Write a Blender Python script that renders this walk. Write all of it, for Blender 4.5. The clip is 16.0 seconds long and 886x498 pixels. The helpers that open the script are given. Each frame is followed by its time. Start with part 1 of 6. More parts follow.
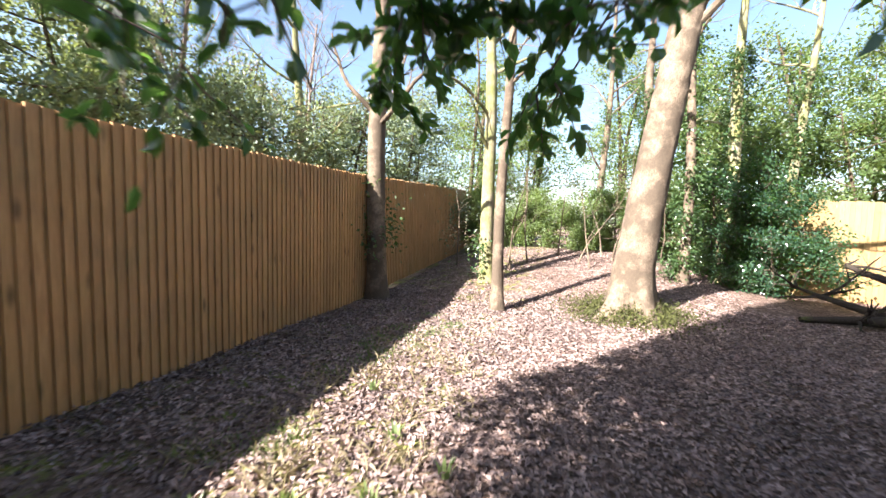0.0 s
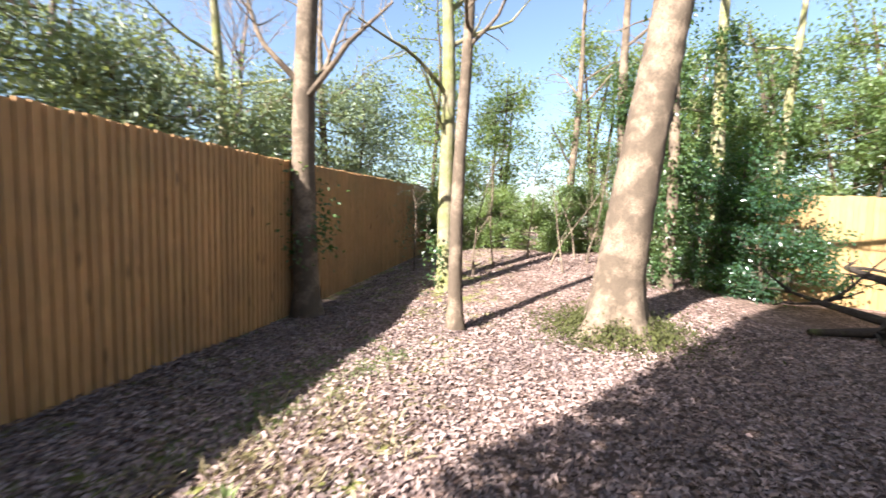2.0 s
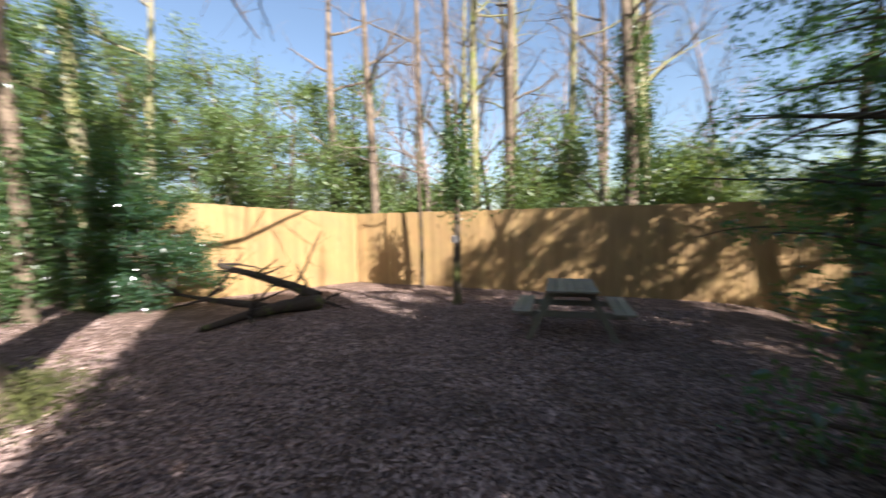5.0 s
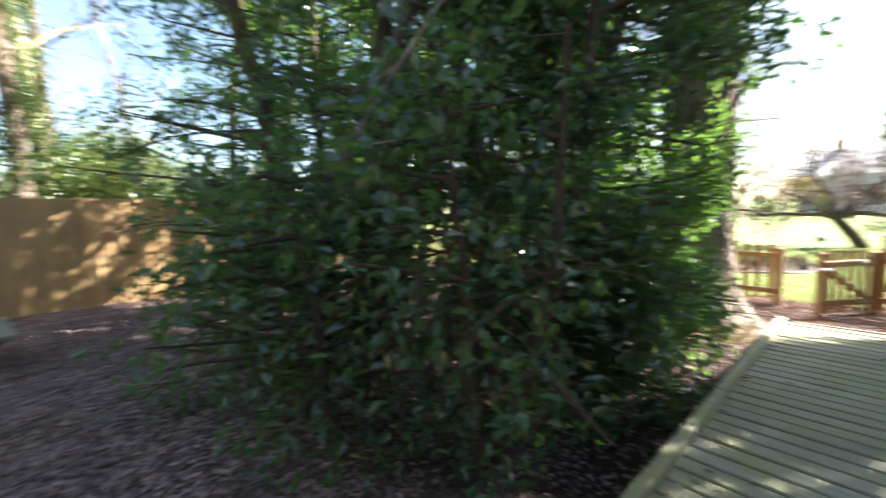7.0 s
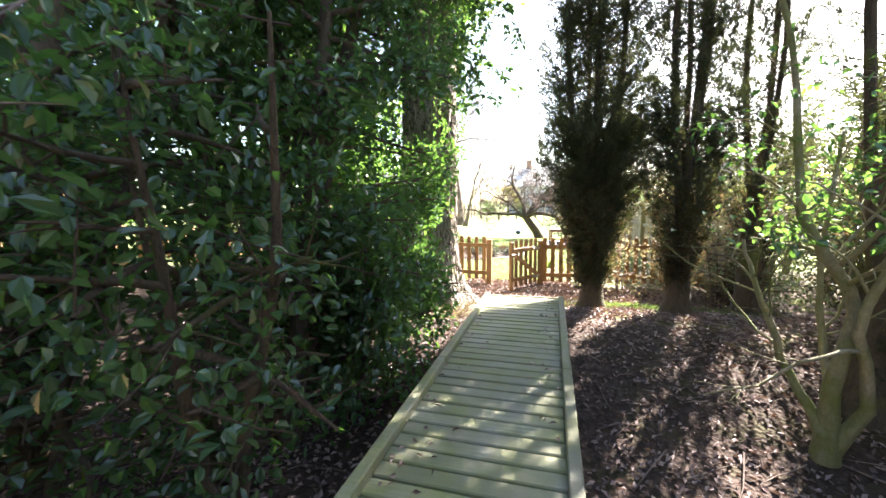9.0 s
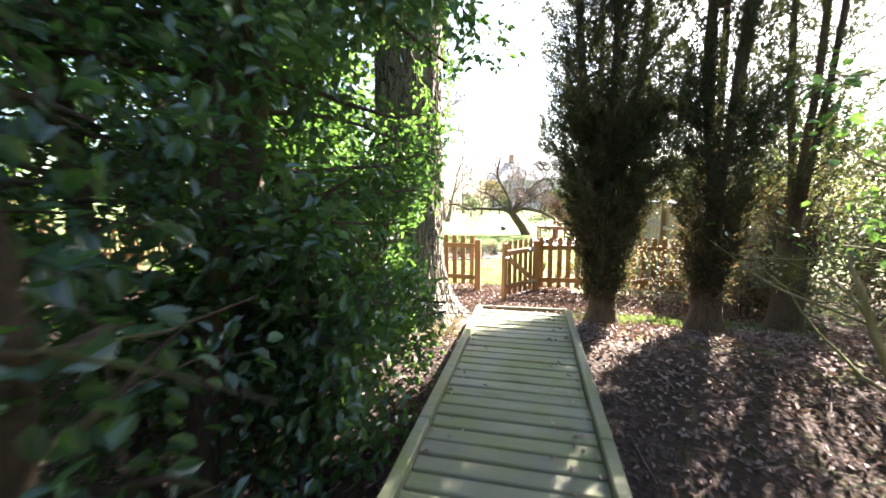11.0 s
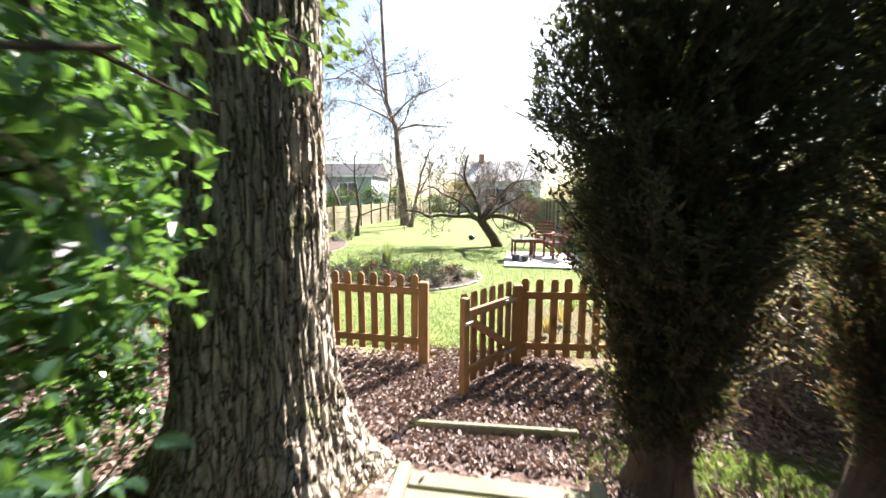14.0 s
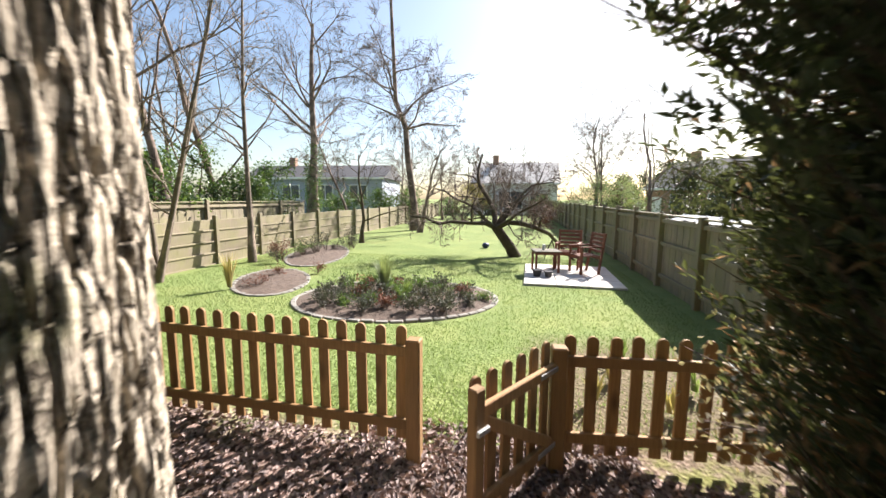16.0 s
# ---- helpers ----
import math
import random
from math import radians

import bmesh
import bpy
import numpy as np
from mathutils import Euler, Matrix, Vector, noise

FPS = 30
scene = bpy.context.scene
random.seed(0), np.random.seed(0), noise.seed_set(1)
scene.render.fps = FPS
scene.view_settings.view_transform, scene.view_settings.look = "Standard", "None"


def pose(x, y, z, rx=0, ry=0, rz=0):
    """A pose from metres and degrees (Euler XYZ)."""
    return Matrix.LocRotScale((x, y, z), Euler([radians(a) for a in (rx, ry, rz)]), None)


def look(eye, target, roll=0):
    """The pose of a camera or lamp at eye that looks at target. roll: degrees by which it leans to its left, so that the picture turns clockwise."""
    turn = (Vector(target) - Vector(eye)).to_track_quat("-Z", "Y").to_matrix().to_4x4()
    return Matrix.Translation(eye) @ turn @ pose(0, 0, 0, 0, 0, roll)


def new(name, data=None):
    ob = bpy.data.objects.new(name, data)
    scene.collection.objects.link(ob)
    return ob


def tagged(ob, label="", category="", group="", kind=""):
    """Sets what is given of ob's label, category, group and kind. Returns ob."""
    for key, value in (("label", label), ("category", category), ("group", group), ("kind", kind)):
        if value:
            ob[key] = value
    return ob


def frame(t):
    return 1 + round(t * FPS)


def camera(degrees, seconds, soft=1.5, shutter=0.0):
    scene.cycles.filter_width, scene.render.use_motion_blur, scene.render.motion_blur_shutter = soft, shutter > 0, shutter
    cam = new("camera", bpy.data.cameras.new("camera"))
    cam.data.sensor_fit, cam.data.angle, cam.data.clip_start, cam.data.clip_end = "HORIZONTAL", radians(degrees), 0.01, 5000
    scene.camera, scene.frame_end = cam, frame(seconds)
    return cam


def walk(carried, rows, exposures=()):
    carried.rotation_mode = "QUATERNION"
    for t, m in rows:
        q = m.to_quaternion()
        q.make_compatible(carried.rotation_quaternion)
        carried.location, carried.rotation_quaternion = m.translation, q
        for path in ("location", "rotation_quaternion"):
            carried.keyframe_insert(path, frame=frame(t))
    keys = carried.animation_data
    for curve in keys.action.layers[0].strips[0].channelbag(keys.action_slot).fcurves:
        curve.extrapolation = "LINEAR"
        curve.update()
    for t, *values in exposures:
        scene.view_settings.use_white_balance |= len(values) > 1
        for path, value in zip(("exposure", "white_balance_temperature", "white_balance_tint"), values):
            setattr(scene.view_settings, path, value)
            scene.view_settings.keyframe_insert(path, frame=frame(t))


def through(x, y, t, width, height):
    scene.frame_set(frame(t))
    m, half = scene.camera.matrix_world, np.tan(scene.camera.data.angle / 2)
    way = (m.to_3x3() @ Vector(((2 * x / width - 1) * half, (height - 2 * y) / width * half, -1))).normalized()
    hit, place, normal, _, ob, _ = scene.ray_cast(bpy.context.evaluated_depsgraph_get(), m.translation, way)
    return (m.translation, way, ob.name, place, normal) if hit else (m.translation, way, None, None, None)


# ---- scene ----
cam = camera(97.0, 16.0, shutter=0.7)
METRES, EYE, TILT, LEAN, TURN = 8.5, 1.45, 0.0, 0.0, 18.2
ROWS = [
    (0.0, 0.0, 0.0, 0.0, 0.13, -4.37, -1.66),
    (0.5, 0.0072, 0.0501, -0.0016, -0.28, -4.27, -1.73),
    (1.0, 0.0149, 0.0912, -0.0014, -0.87, -4.11, -1.61),
    (1.5, 0.0291, 0.1339, -0.0017, -1.74, -4.04, -1.51),
    (2.0, 0.0452, 0.177, -0.0067, -4.39, -4.07, -1.43),
    (2.5, 0.0694, 0.2154, -0.0016, -11.45, -3.95, -1.09),
    (3.0, 0.0904, 0.24, 0.0013, -21.3, -3.67, -0.77),
    (3.5, 0.101, 0.2504, 0.0012, -38.36, -3.27, -0.33),
    (6.0, 0.0646, 0.2154, -0.0061, -112.64, -4.23, 2.04),
    (6.5, 0.0495, 0.1975, -0.0092, -132.5, -4.95, 2.16),
    (7.0, 0.0327, 0.1887, -0.0115, -151.02, -5.56, 1.98),
    (7.5, 0.0221, 0.1867, -0.013, -163.93, -5.97, 1.65),
    (8.0, 0.0123, 0.1874, -0.0139, -174.27, -6.14, 1.26),
    (8.5, 0.007, 0.1895, -0.0131, -181.14, -6.28, 0.96),
    (11.0, 0.002, 0.064, -0.0142, -186.27, -7.53, 0.21),
    (11.5, -0.0089, 0.0149, -0.008, -187.19, -7.71, 0.14),
    (12.0, -0.0229, -0.0375, -0.0034, -188.02, -7.77, 0.16),
    (12.5, -0.043, -0.0858, -0.0024, -189.5, -7.85, 0.05),
    (13.0, -0.0586, -0.1357, 0.0003, -190.22, -7.73, -0.12),
    (13.5, -0.0739, -0.1807, 0.0023, -190.48, -7.54, -0.07),
    (14.0, -0.0883, -0.2301, 0.0053, -190.46, -7.58, -0.26),
    (14.5, -0.0995, -0.2749, 0.0081, -190.48, -7.53, -0.36),
    (15.0, -0.1121, -0.3196, 0.0105, -190.01, -7.45, -0.36),
    (15.5, -0.1193, -0.3564, 0.0119, -189.3, -7.36, -0.36),
    (16.0, -0.128, -0.3912, 0.0134, -188.49, -7.29, -0.31),
]
walk(cam, [(t, pose(0, 0, EYE, TILT, LEAN, TURN) @ pose(METRES * x, METRES * y, METRES * z, 90 + pitch, roll, yaw)) for t, x, y, z, yaw, pitch, roll in ROWS],
     exposures=[(0.0, 2.72), (1.5, 2.62), (2.5, 2.42), (3.5, 2.18), (6.0, 1.98), (6.5, 2.45), (7.0, 3.12), (8.0, 3.52), (8.5, 3.6), (11.0, 3.55), (12.5, 3.25), (13.5, 2.88), (14.5, 2.1), (15.0, 1.95), (16.0, 1.88)])

# world and sun: low spring sun behind the wood, clear sky
SUN_AZ, SUN_EL = radians(32.0), radians(37.0)
TO_SUN = Vector((-math.sin(SUN_AZ) * math.cos(SUN_EL), -math.cos(SUN_AZ) * math.cos(SUN_EL), math.sin(SUN_EL)))
world = bpy.data.worlds.new("world")
scene.world = world
world.use_nodes = True
wn = world.node_tree
sky = wn.nodes.new("ShaderNodeTexSky")
sky.sky_type, sky.sun_disc = "NISHITA", False
sky.sun_elevation, sky.sun_rotation = SUN_EL, math.atan2(TO_SUN.x, TO_SUN.y)
sky.air_density, sky.dust_density, sky.ozone_density = 1.0, 1.6, 1.0
wn.nodes["Background"].inputs["Strength"].default_value = 0.06
wn.links.new(sky.outputs[0], wn.nodes["Background"].inputs["Color"])
sun = new("sun", bpy.data.lights.new("sun", "SUN"))
sun.data.energy, sun.data.angle, sun.data.color = 5.0, radians(0.55), (1.0, 0.925, 0.885)
sun.matrix_world = look((0, 0, 30), Vector((0, 0, 30)) - TO_SUN)


# ---------- materials ----------
class Nodes:
    """Short hand for building one node material."""

    def __init__(self, name, rough=0.8, metal=0.0, spec=0.5):
        self.mat = bpy.data.materials.new(name)
        self.mat.use_nodes = True
        self.tree = self.mat.node_tree
        self.bsdf = self.tree.nodes["Principled BSDF"]
        self.out = self.tree.nodes["Material Output"]
        self.set("Roughness", rough), self.set("Metallic", metal), self.set("Specular IOR Level", spec)
        self.coords = self.add("ShaderNodeTexCoord")

    def add(self, kind, **props):
        n = self.tree.nodes.new(kind)
        for k, v in props.items():
            if k == "operation":
                n.operation = v
            elif k == "data_type":
                n.data_type = v
            elif k == "blend_type":
                n.blend_type = v
            elif k == "feature":
                n.feature = v
            elif k == "bands_direction":
                n.bands_direction = v
        return n

    def link(self, a, b):
        self.tree.links.new(a, b)
        return self

    def set(self, key, value):
        self.bsdf.inputs[key].default_value = value

    def mapped(self, scale=(1, 1, 1), space="Object", turn=(0, 0, 0)):
        m = self.add("ShaderNodeMapping")
        self.link(self.coords.outputs[space], m.inputs["Vector"])
        m.inputs["Scale"].default_value = scale
        m.inputs["Rotation"].default_value = turn
        return m.outputs[0]

    def world(self, scale=(1, 1, 1)):
        g, m = self.add("ShaderNodeNewGeometry"), self.add("ShaderNodeMapping")
        self.link(g.outputs["Position"], m.inputs["Vector"])
        m.inputs["Scale"].default_value = scale
        return m.outputs[0]

    def noise(self, vec, scale, detail=4.0, rough=0.6, warp=0.0):
        n = self.add("ShaderNodeTexNoise")
        self.link(vec, n.inputs["Vector"])
        for k, v in (("Scale", scale), ("Detail", detail), ("Roughness", rough), ("Distortion", warp)):
            n.inputs[k].default_value = v
        return n.outputs["Fac"]

    def ramp(self, fac, *stops):
        r = self.add("ShaderNodeValToRGB")
        while len(r.color_ramp.elements) < len(stops):
            r.color_ramp.elements.new(0.5)
        for e, (p, c) in zip(r.color_ramp.elements, stops):
            e.position, e.color = p, (*c, 1) if len(c) == 3 else c
        self.link(fac, r.inputs["Fac"])
        return r.outputs["Color"]

    def mix(self, fac, a, b, how="MIX"):
        m = self.add("ShaderNodeMix", data_type="RGBA", blend_type=how)
        if isinstance(fac, float):
            m.inputs[0].default_value = fac
        else:
            self.link(fac, m.inputs[0])
        for i, c in ((6, a), (7, b)):
            if isinstance(c, tuple):
                m.inputs[i].default_value = (*c, 1)
            else:
                self.link(c, m.inputs[i])
        return m.outputs[2]

    def math(self, op, a, b):
        m = self.add("ShaderNodeMath", operation=op)
        for i, v in enumerate((a, b)):
            if isinstance(v, (int, float)):
                m.inputs[i].default_value = v
            else:
                self.link(v, m.inputs[i])
        return m.outputs[0]

    def island(self):
        return self.add("ShaderNodeNewGeometry").outputs["Random Per Island"]

    def chance(self):
        return self.add("ShaderNodeObjectInfo").outputs["Random"]

    def colour(self, c):
        self.link(c, self.bsdf.inputs["Base Color"])
        return self

    def bump(self, height, strength=0.5, depth=0.01):
        b = self.add("ShaderNodeBump")
        b.inputs["Strength"].default_value, b.inputs["Distance"].default_value = strength, depth
        self.link(height, b.inputs["Height"])
        self.link(b.outputs[0], self.bsdf.inputs["Normal"])
        return self

    def leafy(self, colour, amount):
        """Mixes in light that shines through the blade."""
        t, m = self.add("ShaderNodeBsdfTranslucent"), self.add("ShaderNodeMixShader")
        self.link(colour, t.inputs["Color"])
        m.inputs[0].default_value = amount
        self.link(self.bsdf.outputs[0], m.inputs[1]).link(t.outputs[0], m.inputs[2]).link(m.outputs[0], self.out.inputs[0])
        return self


def timber(name, light, dark, green=0.0, rough=0.75, axis=2, vary=1.0):
    """Sawn softwood: grain along one axis, knots, a weathered tone for each board."""
    n = Nodes(name, rough)
    s = [9.0, 9.0, 9.0]
    s[axis] = 0.6
    v = n.mapped(tuple(s))
    off = n.add("ShaderNodeVectorMath", operation="ADD")
    n.link(v, off.inputs[0]).link(n.math("MULTIPLY", n.chance(), 37.0), off.inputs[1])
    v = off.outputs[0]
    grain = n.noise(v, 6.0, 6.0, 0.65, 0.6)
    knots = n.add("ShaderNodeTexVoronoi")
    k = [9.0, 9.0, 9.0]
    k[axis] = 3.2
    kv = n.add("ShaderNodeVectorMath", operation="ADD")
    n.link(n.mapped(tuple(k)), kv.inputs[0]).link(n.math("MULTIPLY", n.chance(), 53.0), kv.inputs[1])
    n.link(kv.outputs[0], knots.inputs["Vector"])
    knots.inputs["Scale"].default_value = 0.55
    c = n.ramp(grain, (0.25, dark), (0.7, light))
    c = n.mix(n.ramp(knots.outputs["Distance"], (0.06, (1, 1, 1)), (0.2, (0, 0, 0))), c, tuple(x * 0.38 for x in dark))
    c = n.mix(n.math("MULTIPLY", n.chance(), 0.62 * vary), c, tuple(0.55 * x for x in light))
    stain = n.noise(n.world(), 1.3, 4.0, 0.6)
    c = n.mix(n.ramp(stain, (0.45, (0, 0, 0)), (0.75, (0.35, 0.35, 0.35))), c, (0.09, 0.075, 0.055))
    if green:
        c = n.mix(n.ramp(n.noise(n.world(), 2.3, 5.0, 0.7), (0.36, (0, 0, 0)), (0.66, (green, green, green))), c, (0.2, 0.215, 0.055))
    c = n.mix(n.math("MULTIPLY", n.chance(), 0.42 * vary), c, tuple(0.8 * x for x in dark))
    n.colour(c).bump(grain, 0.5, 0.004)
    return n.mat


def bark(name, light, dark, moss=0.0, scale=1.0, stretch=0.16, depth=0.03, crack_shade=0.0):
    """Bark furrowed along the trunk, with moss in patches, else mottling and painted dapple shade."""
    n = Nodes(name, 0.92, spec=0.2)
    ridge = n.noise(n.world((9 * scale, 9 * scale, 9 * scale * stretch)), 2.2, 6.0, 0.65, 0.9)
    fine = n.noise(n.world(), 42.0 * scale, 4.0, 0.6)
    c = n.ramp(ridge, (0.32, dark), (0.62, light))
    c = n.mix(0.4, c, n.ramp(fine, (0.3, dark), (0.7, light)))
    patch = n.noise(n.world(), 2.4, 5.0, 0.65)
    if moss:
        c = n.mix(n.ramp(patch, (0.62 - 0.3 * moss, (0, 0, 0)), (0.8 - 0.2 * moss, (0.85, 0.85, 0.85))), c, (0.12, 0.14, 0.03))
    else:
        # grey mottling, with dappled branch shade painted in as dark patches
        c = n.mix(n.ramp(patch, (0.42, (0, 0, 0)), (0.56, (0.85, 0.85, 0.85))), c, tuple(0.3 * x for x in light))
    h = n.math("ADD", ridge, n.math("MULTIPLY", fine, 0.25))
    if crack_shade:
        # narrow plates parted by deep furrows that run up the trunk, shade painted in
        bend = n.add("ShaderNodeVectorMath", operation="ADD")
        shift = n.add("ShaderNodeVectorMath", operation="SCALE")
        wob = n.add("ShaderNodeTexNoise")
        n.link(n.world((1, 1, 0.6)), wob.inputs["Vector"])
        wob.inputs["Scale"].default_value = 11.0
        n.link(wob.outputs["Color"], shift.inputs[0])
        shift.inputs["Scale"].default_value = 0.055
        n.link(n.world((1, 1, 0.17)), bend.inputs[0]).link(shift.outputs[0], bend.inputs[1])
        cell = n.add("ShaderNodeTexVoronoi", feature="DISTANCE_TO_EDGE")
        n.link(bend.outputs[0], cell.inputs["Vector"])
        cell.inputs["Scale"].default_value = 21.0
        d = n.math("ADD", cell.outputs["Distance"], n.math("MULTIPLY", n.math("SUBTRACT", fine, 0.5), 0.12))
        c = n.mix(n.ramp(d, (0.015, (crack_shade, crack_shade, crack_shade)), (0.085, (0, 0, 0))), c, tuple(0.4 * x for x in dark))
        h = n.math("ADD", n.math("MULTIPLY", h, 0.5), n.ramp(d, (0.0, (0, 0, 0)), (0.25, (1, 1, 1))))
    n.colour(c).bump(h, 0.9, depth)
    return n.mat


def leaf(name, dark, light, through, amount=0.35, rough=0.38, spec=0.5):
    n = Nodes(name, rough, spec=spec)
    c = n.ramp(n.island(), (0.0, dark), (0.75, light), (1.0, tuple(1.25 * a for a in light)))
    c = n.mix(n.ramp(n.noise(n.world(), 1.1, 3.0), (0.35, (0, 0, 0)), (0.7, (0.6, 0.6, 0.6))), c, dark)
    c = n.mix(n.math("MULTIPLY", n.chance(), 0.55), c, tuple(0.55 * a * k for a, k in zip(light, (0.75, 0.95, 1.25))))
    t = n.mix(n.island(), through, tuple(0.6 * x for x in through))
    n.colour(c).leafy(t, amount)
    return n.mat


M_FENCE = timber("fence_timber", (0.60, 0.345, 0.15), (0.33, 0.165, 0.062), 0.15, vary=0.55)
M_GOLD = timber("golden_timber", (0.42, 0.265, 0.115), (0.26, 0.15, 0.06), 0.2)
M_PICKET = timber("picket_timber", (0.40, 0.22, 0.085), (0.21, 0.105, 0.038), 0.12)
M_OLDFENCE = timber("weathered_timber", (0.34, 0.28, 0.2), (0.2, 0.16, 0.11), 0.5)
M_DECK = timber("deck_timber", (0.37, 0.355, 0.265), (0.16, 0.155, 0.105), 0.9, axis=0)
M_TABLE = timber("table_timber", (0.24, 0.22, 0.18), (0.14, 0.125, 0.1), 0.3, axis=1)
M_CHAIR = timber("chair_timber", (0.28, 0.11, 0.06), (0.17, 0.06, 0.035), axis=2)
M_BARK = bark("smooth_bark", (0.26, 0.2, 0.145), (0.08, 0.06, 0.042), 0.0, 1.3, 0.6, 0.012)
M_MOSSBARK = bark("mossy_bark", (0.31, 0.28, 0.18), (0.14, 0.115, 0.075), 0.75, 1.2, 0.4, 0.015)
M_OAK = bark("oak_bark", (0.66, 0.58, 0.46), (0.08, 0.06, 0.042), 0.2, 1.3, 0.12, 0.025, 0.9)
M_DARKBARK = bark("dark_bark", (0.11, 0.085, 0.06), (0.04, 0.03, 0.02), 0.3, 1.4, 0.2, 0.02)
# darker copy of the dark bark: the log's shade is put into its colour
M_LOG = bark("shaded_log_bark", (0.05, 0.04, 0.032), (0.018, 0.014, 0.011), 0.2, 1.2, 0.4, 0.02)
M_TWIG = bark("twig_bark", (0.32, 0.245, 0.205), (0.17, 0.125, 0.105), 0.0, 2.0, 0.5, 0.004)
M_BIRCH = bark("birch_bark", (0.34, 0.28, 0.22), (0.14, 0.10, 0.08), 0.0, 1.2, 2.5, 0.006)
M_HOLLY = leaf("holly_leaf", (0.02, 0.044, 0.034), (0.06, 0.115, 0.062), (0.24, 0.48, 0.07), 0.36, 0.2, 0.8)
M_LEAF = leaf("green_leaf", (0.045, 0.08, 0.03), (0.17, 0.235, 0.075), (0.36, 0.45, 0.08), 0.38, 0.42)
M_PALELEAF = leaf("pale_leaf", (0.09, 0.12, 0.075), (0.28, 0.34, 0.19), (0.3, 0.36, 0.1), 0.35, 0.5)
M_IVY = leaf("ivy_leaf", (0.02, 0.045, 0.018), (0.07, 0.12, 0.04), (0.2, 0.32, 0.05), 0.3, 0.35)
M_CONIFER = leaf("conifer_spray", (0.018, 0.027, 0.013), (0.055, 0.066, 0.028), (0.14, 0.16, 0.045), 0.26, 0.6)
M_BROWNSPRAY = leaf("dead_spray", (0.08, 0.047, 0.026), (0.18, 0.115, 0.06), (0.34, 0.21, 0.09), 0.35, 0.8)
M_LITTER = leaf("fallen_leaf", (0.055, 0.032, 0.026), (0.46, 0.335, 0.285), (0.25, 0.13, 0.06), 0.12, 0.75)
M_GRASS = leaf("grass_blade", (0.09, 0.13, 0.045), (0.22, 0.28, 0.11), (0.3, 0.42, 0.09), 0.35, 0.5)
M_HEATH = leaf("heather", (0.034, 0.036, 0.028), (0.12, 0.122, 0.092), (0.12, 0.13, 0.06), 0.2, 0.7)
M_YELLOW = leaf("willow_yellow", (0.3, 0.24, 0.08), (0.5, 0.42, 0.18), (0.5, 0.42, 0.12), 0.3, 0.6)
M_STRAW = leaf("straw_leaf", (0.19, 0.15, 0.08), (0.42, 0.35, 0.22), (0.42, 0.36, 0.16), 0.35, 0.7)
M_RUST = leaf("rust_twig", (0.13, 0.05, 0.03), (0.3, 0.13, 0.08), (0.2, 0.08, 0.04), 0.15, 0.8)


def plain(name, a, b, rough=0.8, scale=6.0, bump=0.2, metal=0.0, depth=0.01):
    n = Nodes(name, rough, metal)
    f = n.noise(n.world(), scale, 5.0, 0.65)
    n.colour(n.ramp(f, (0.3, a), (0.7, b))).bump(n.noise(n.world(), scale * 6, 3.0), bump, depth)
    return n.mat


M_PAVE = plain("pale_paving", (0.50, 0.46, 0.42), (0.62, 0.58, 0.53), 0.8, 5.0)
M_SOIL = plain("bed_soil", (0.055, 0.038, 0.028), (0.14, 0.10, 0.075), 0.95, 7.0, 0.8, depth=0.03)
M_KERBSTONE = plain("edging_stone", (0.15, 0.14, 0.12), (0.27, 0.255, 0.225), 0.85, 7.0)
M_RENDER = plain("house_render", (0.62, 0.61, 0.62), (0.72, 0.71, 0.72), 0.85, 2.0)
M_GREYBLUE = plain("blue_grey_render", (0.27, 0.30, 0.37), (0.34, 0.37, 0.44), 0.85, 2.0)
M_BRICK = plain("house_brick", (0.26, 0.15, 0.10), (0.36, 0.22, 0.16), 0.9, 9.0)
M_ROOF = plain("roof_tile", (0.035, 0.035, 0.04), (0.07, 0.07, 0.075), 0.8, 4.0)
M_GLASS = plain("window_glass", (0.03, 0.04, 0.05), (0.06, 0.08, 0.1), 0.08, 1.0, 0.0)
M_WHITE = plain("white_frame", (0.72, 0.72, 0.7), (0.8, 0.8, 0.78), 0.5, 4.0, 0.05)
M_METAL = plain("galvanised_metal", (0.35, 0.35, 0.34), (0.45, 0.45, 0.44), 0.45, 20.0, 0.1, 0.8)


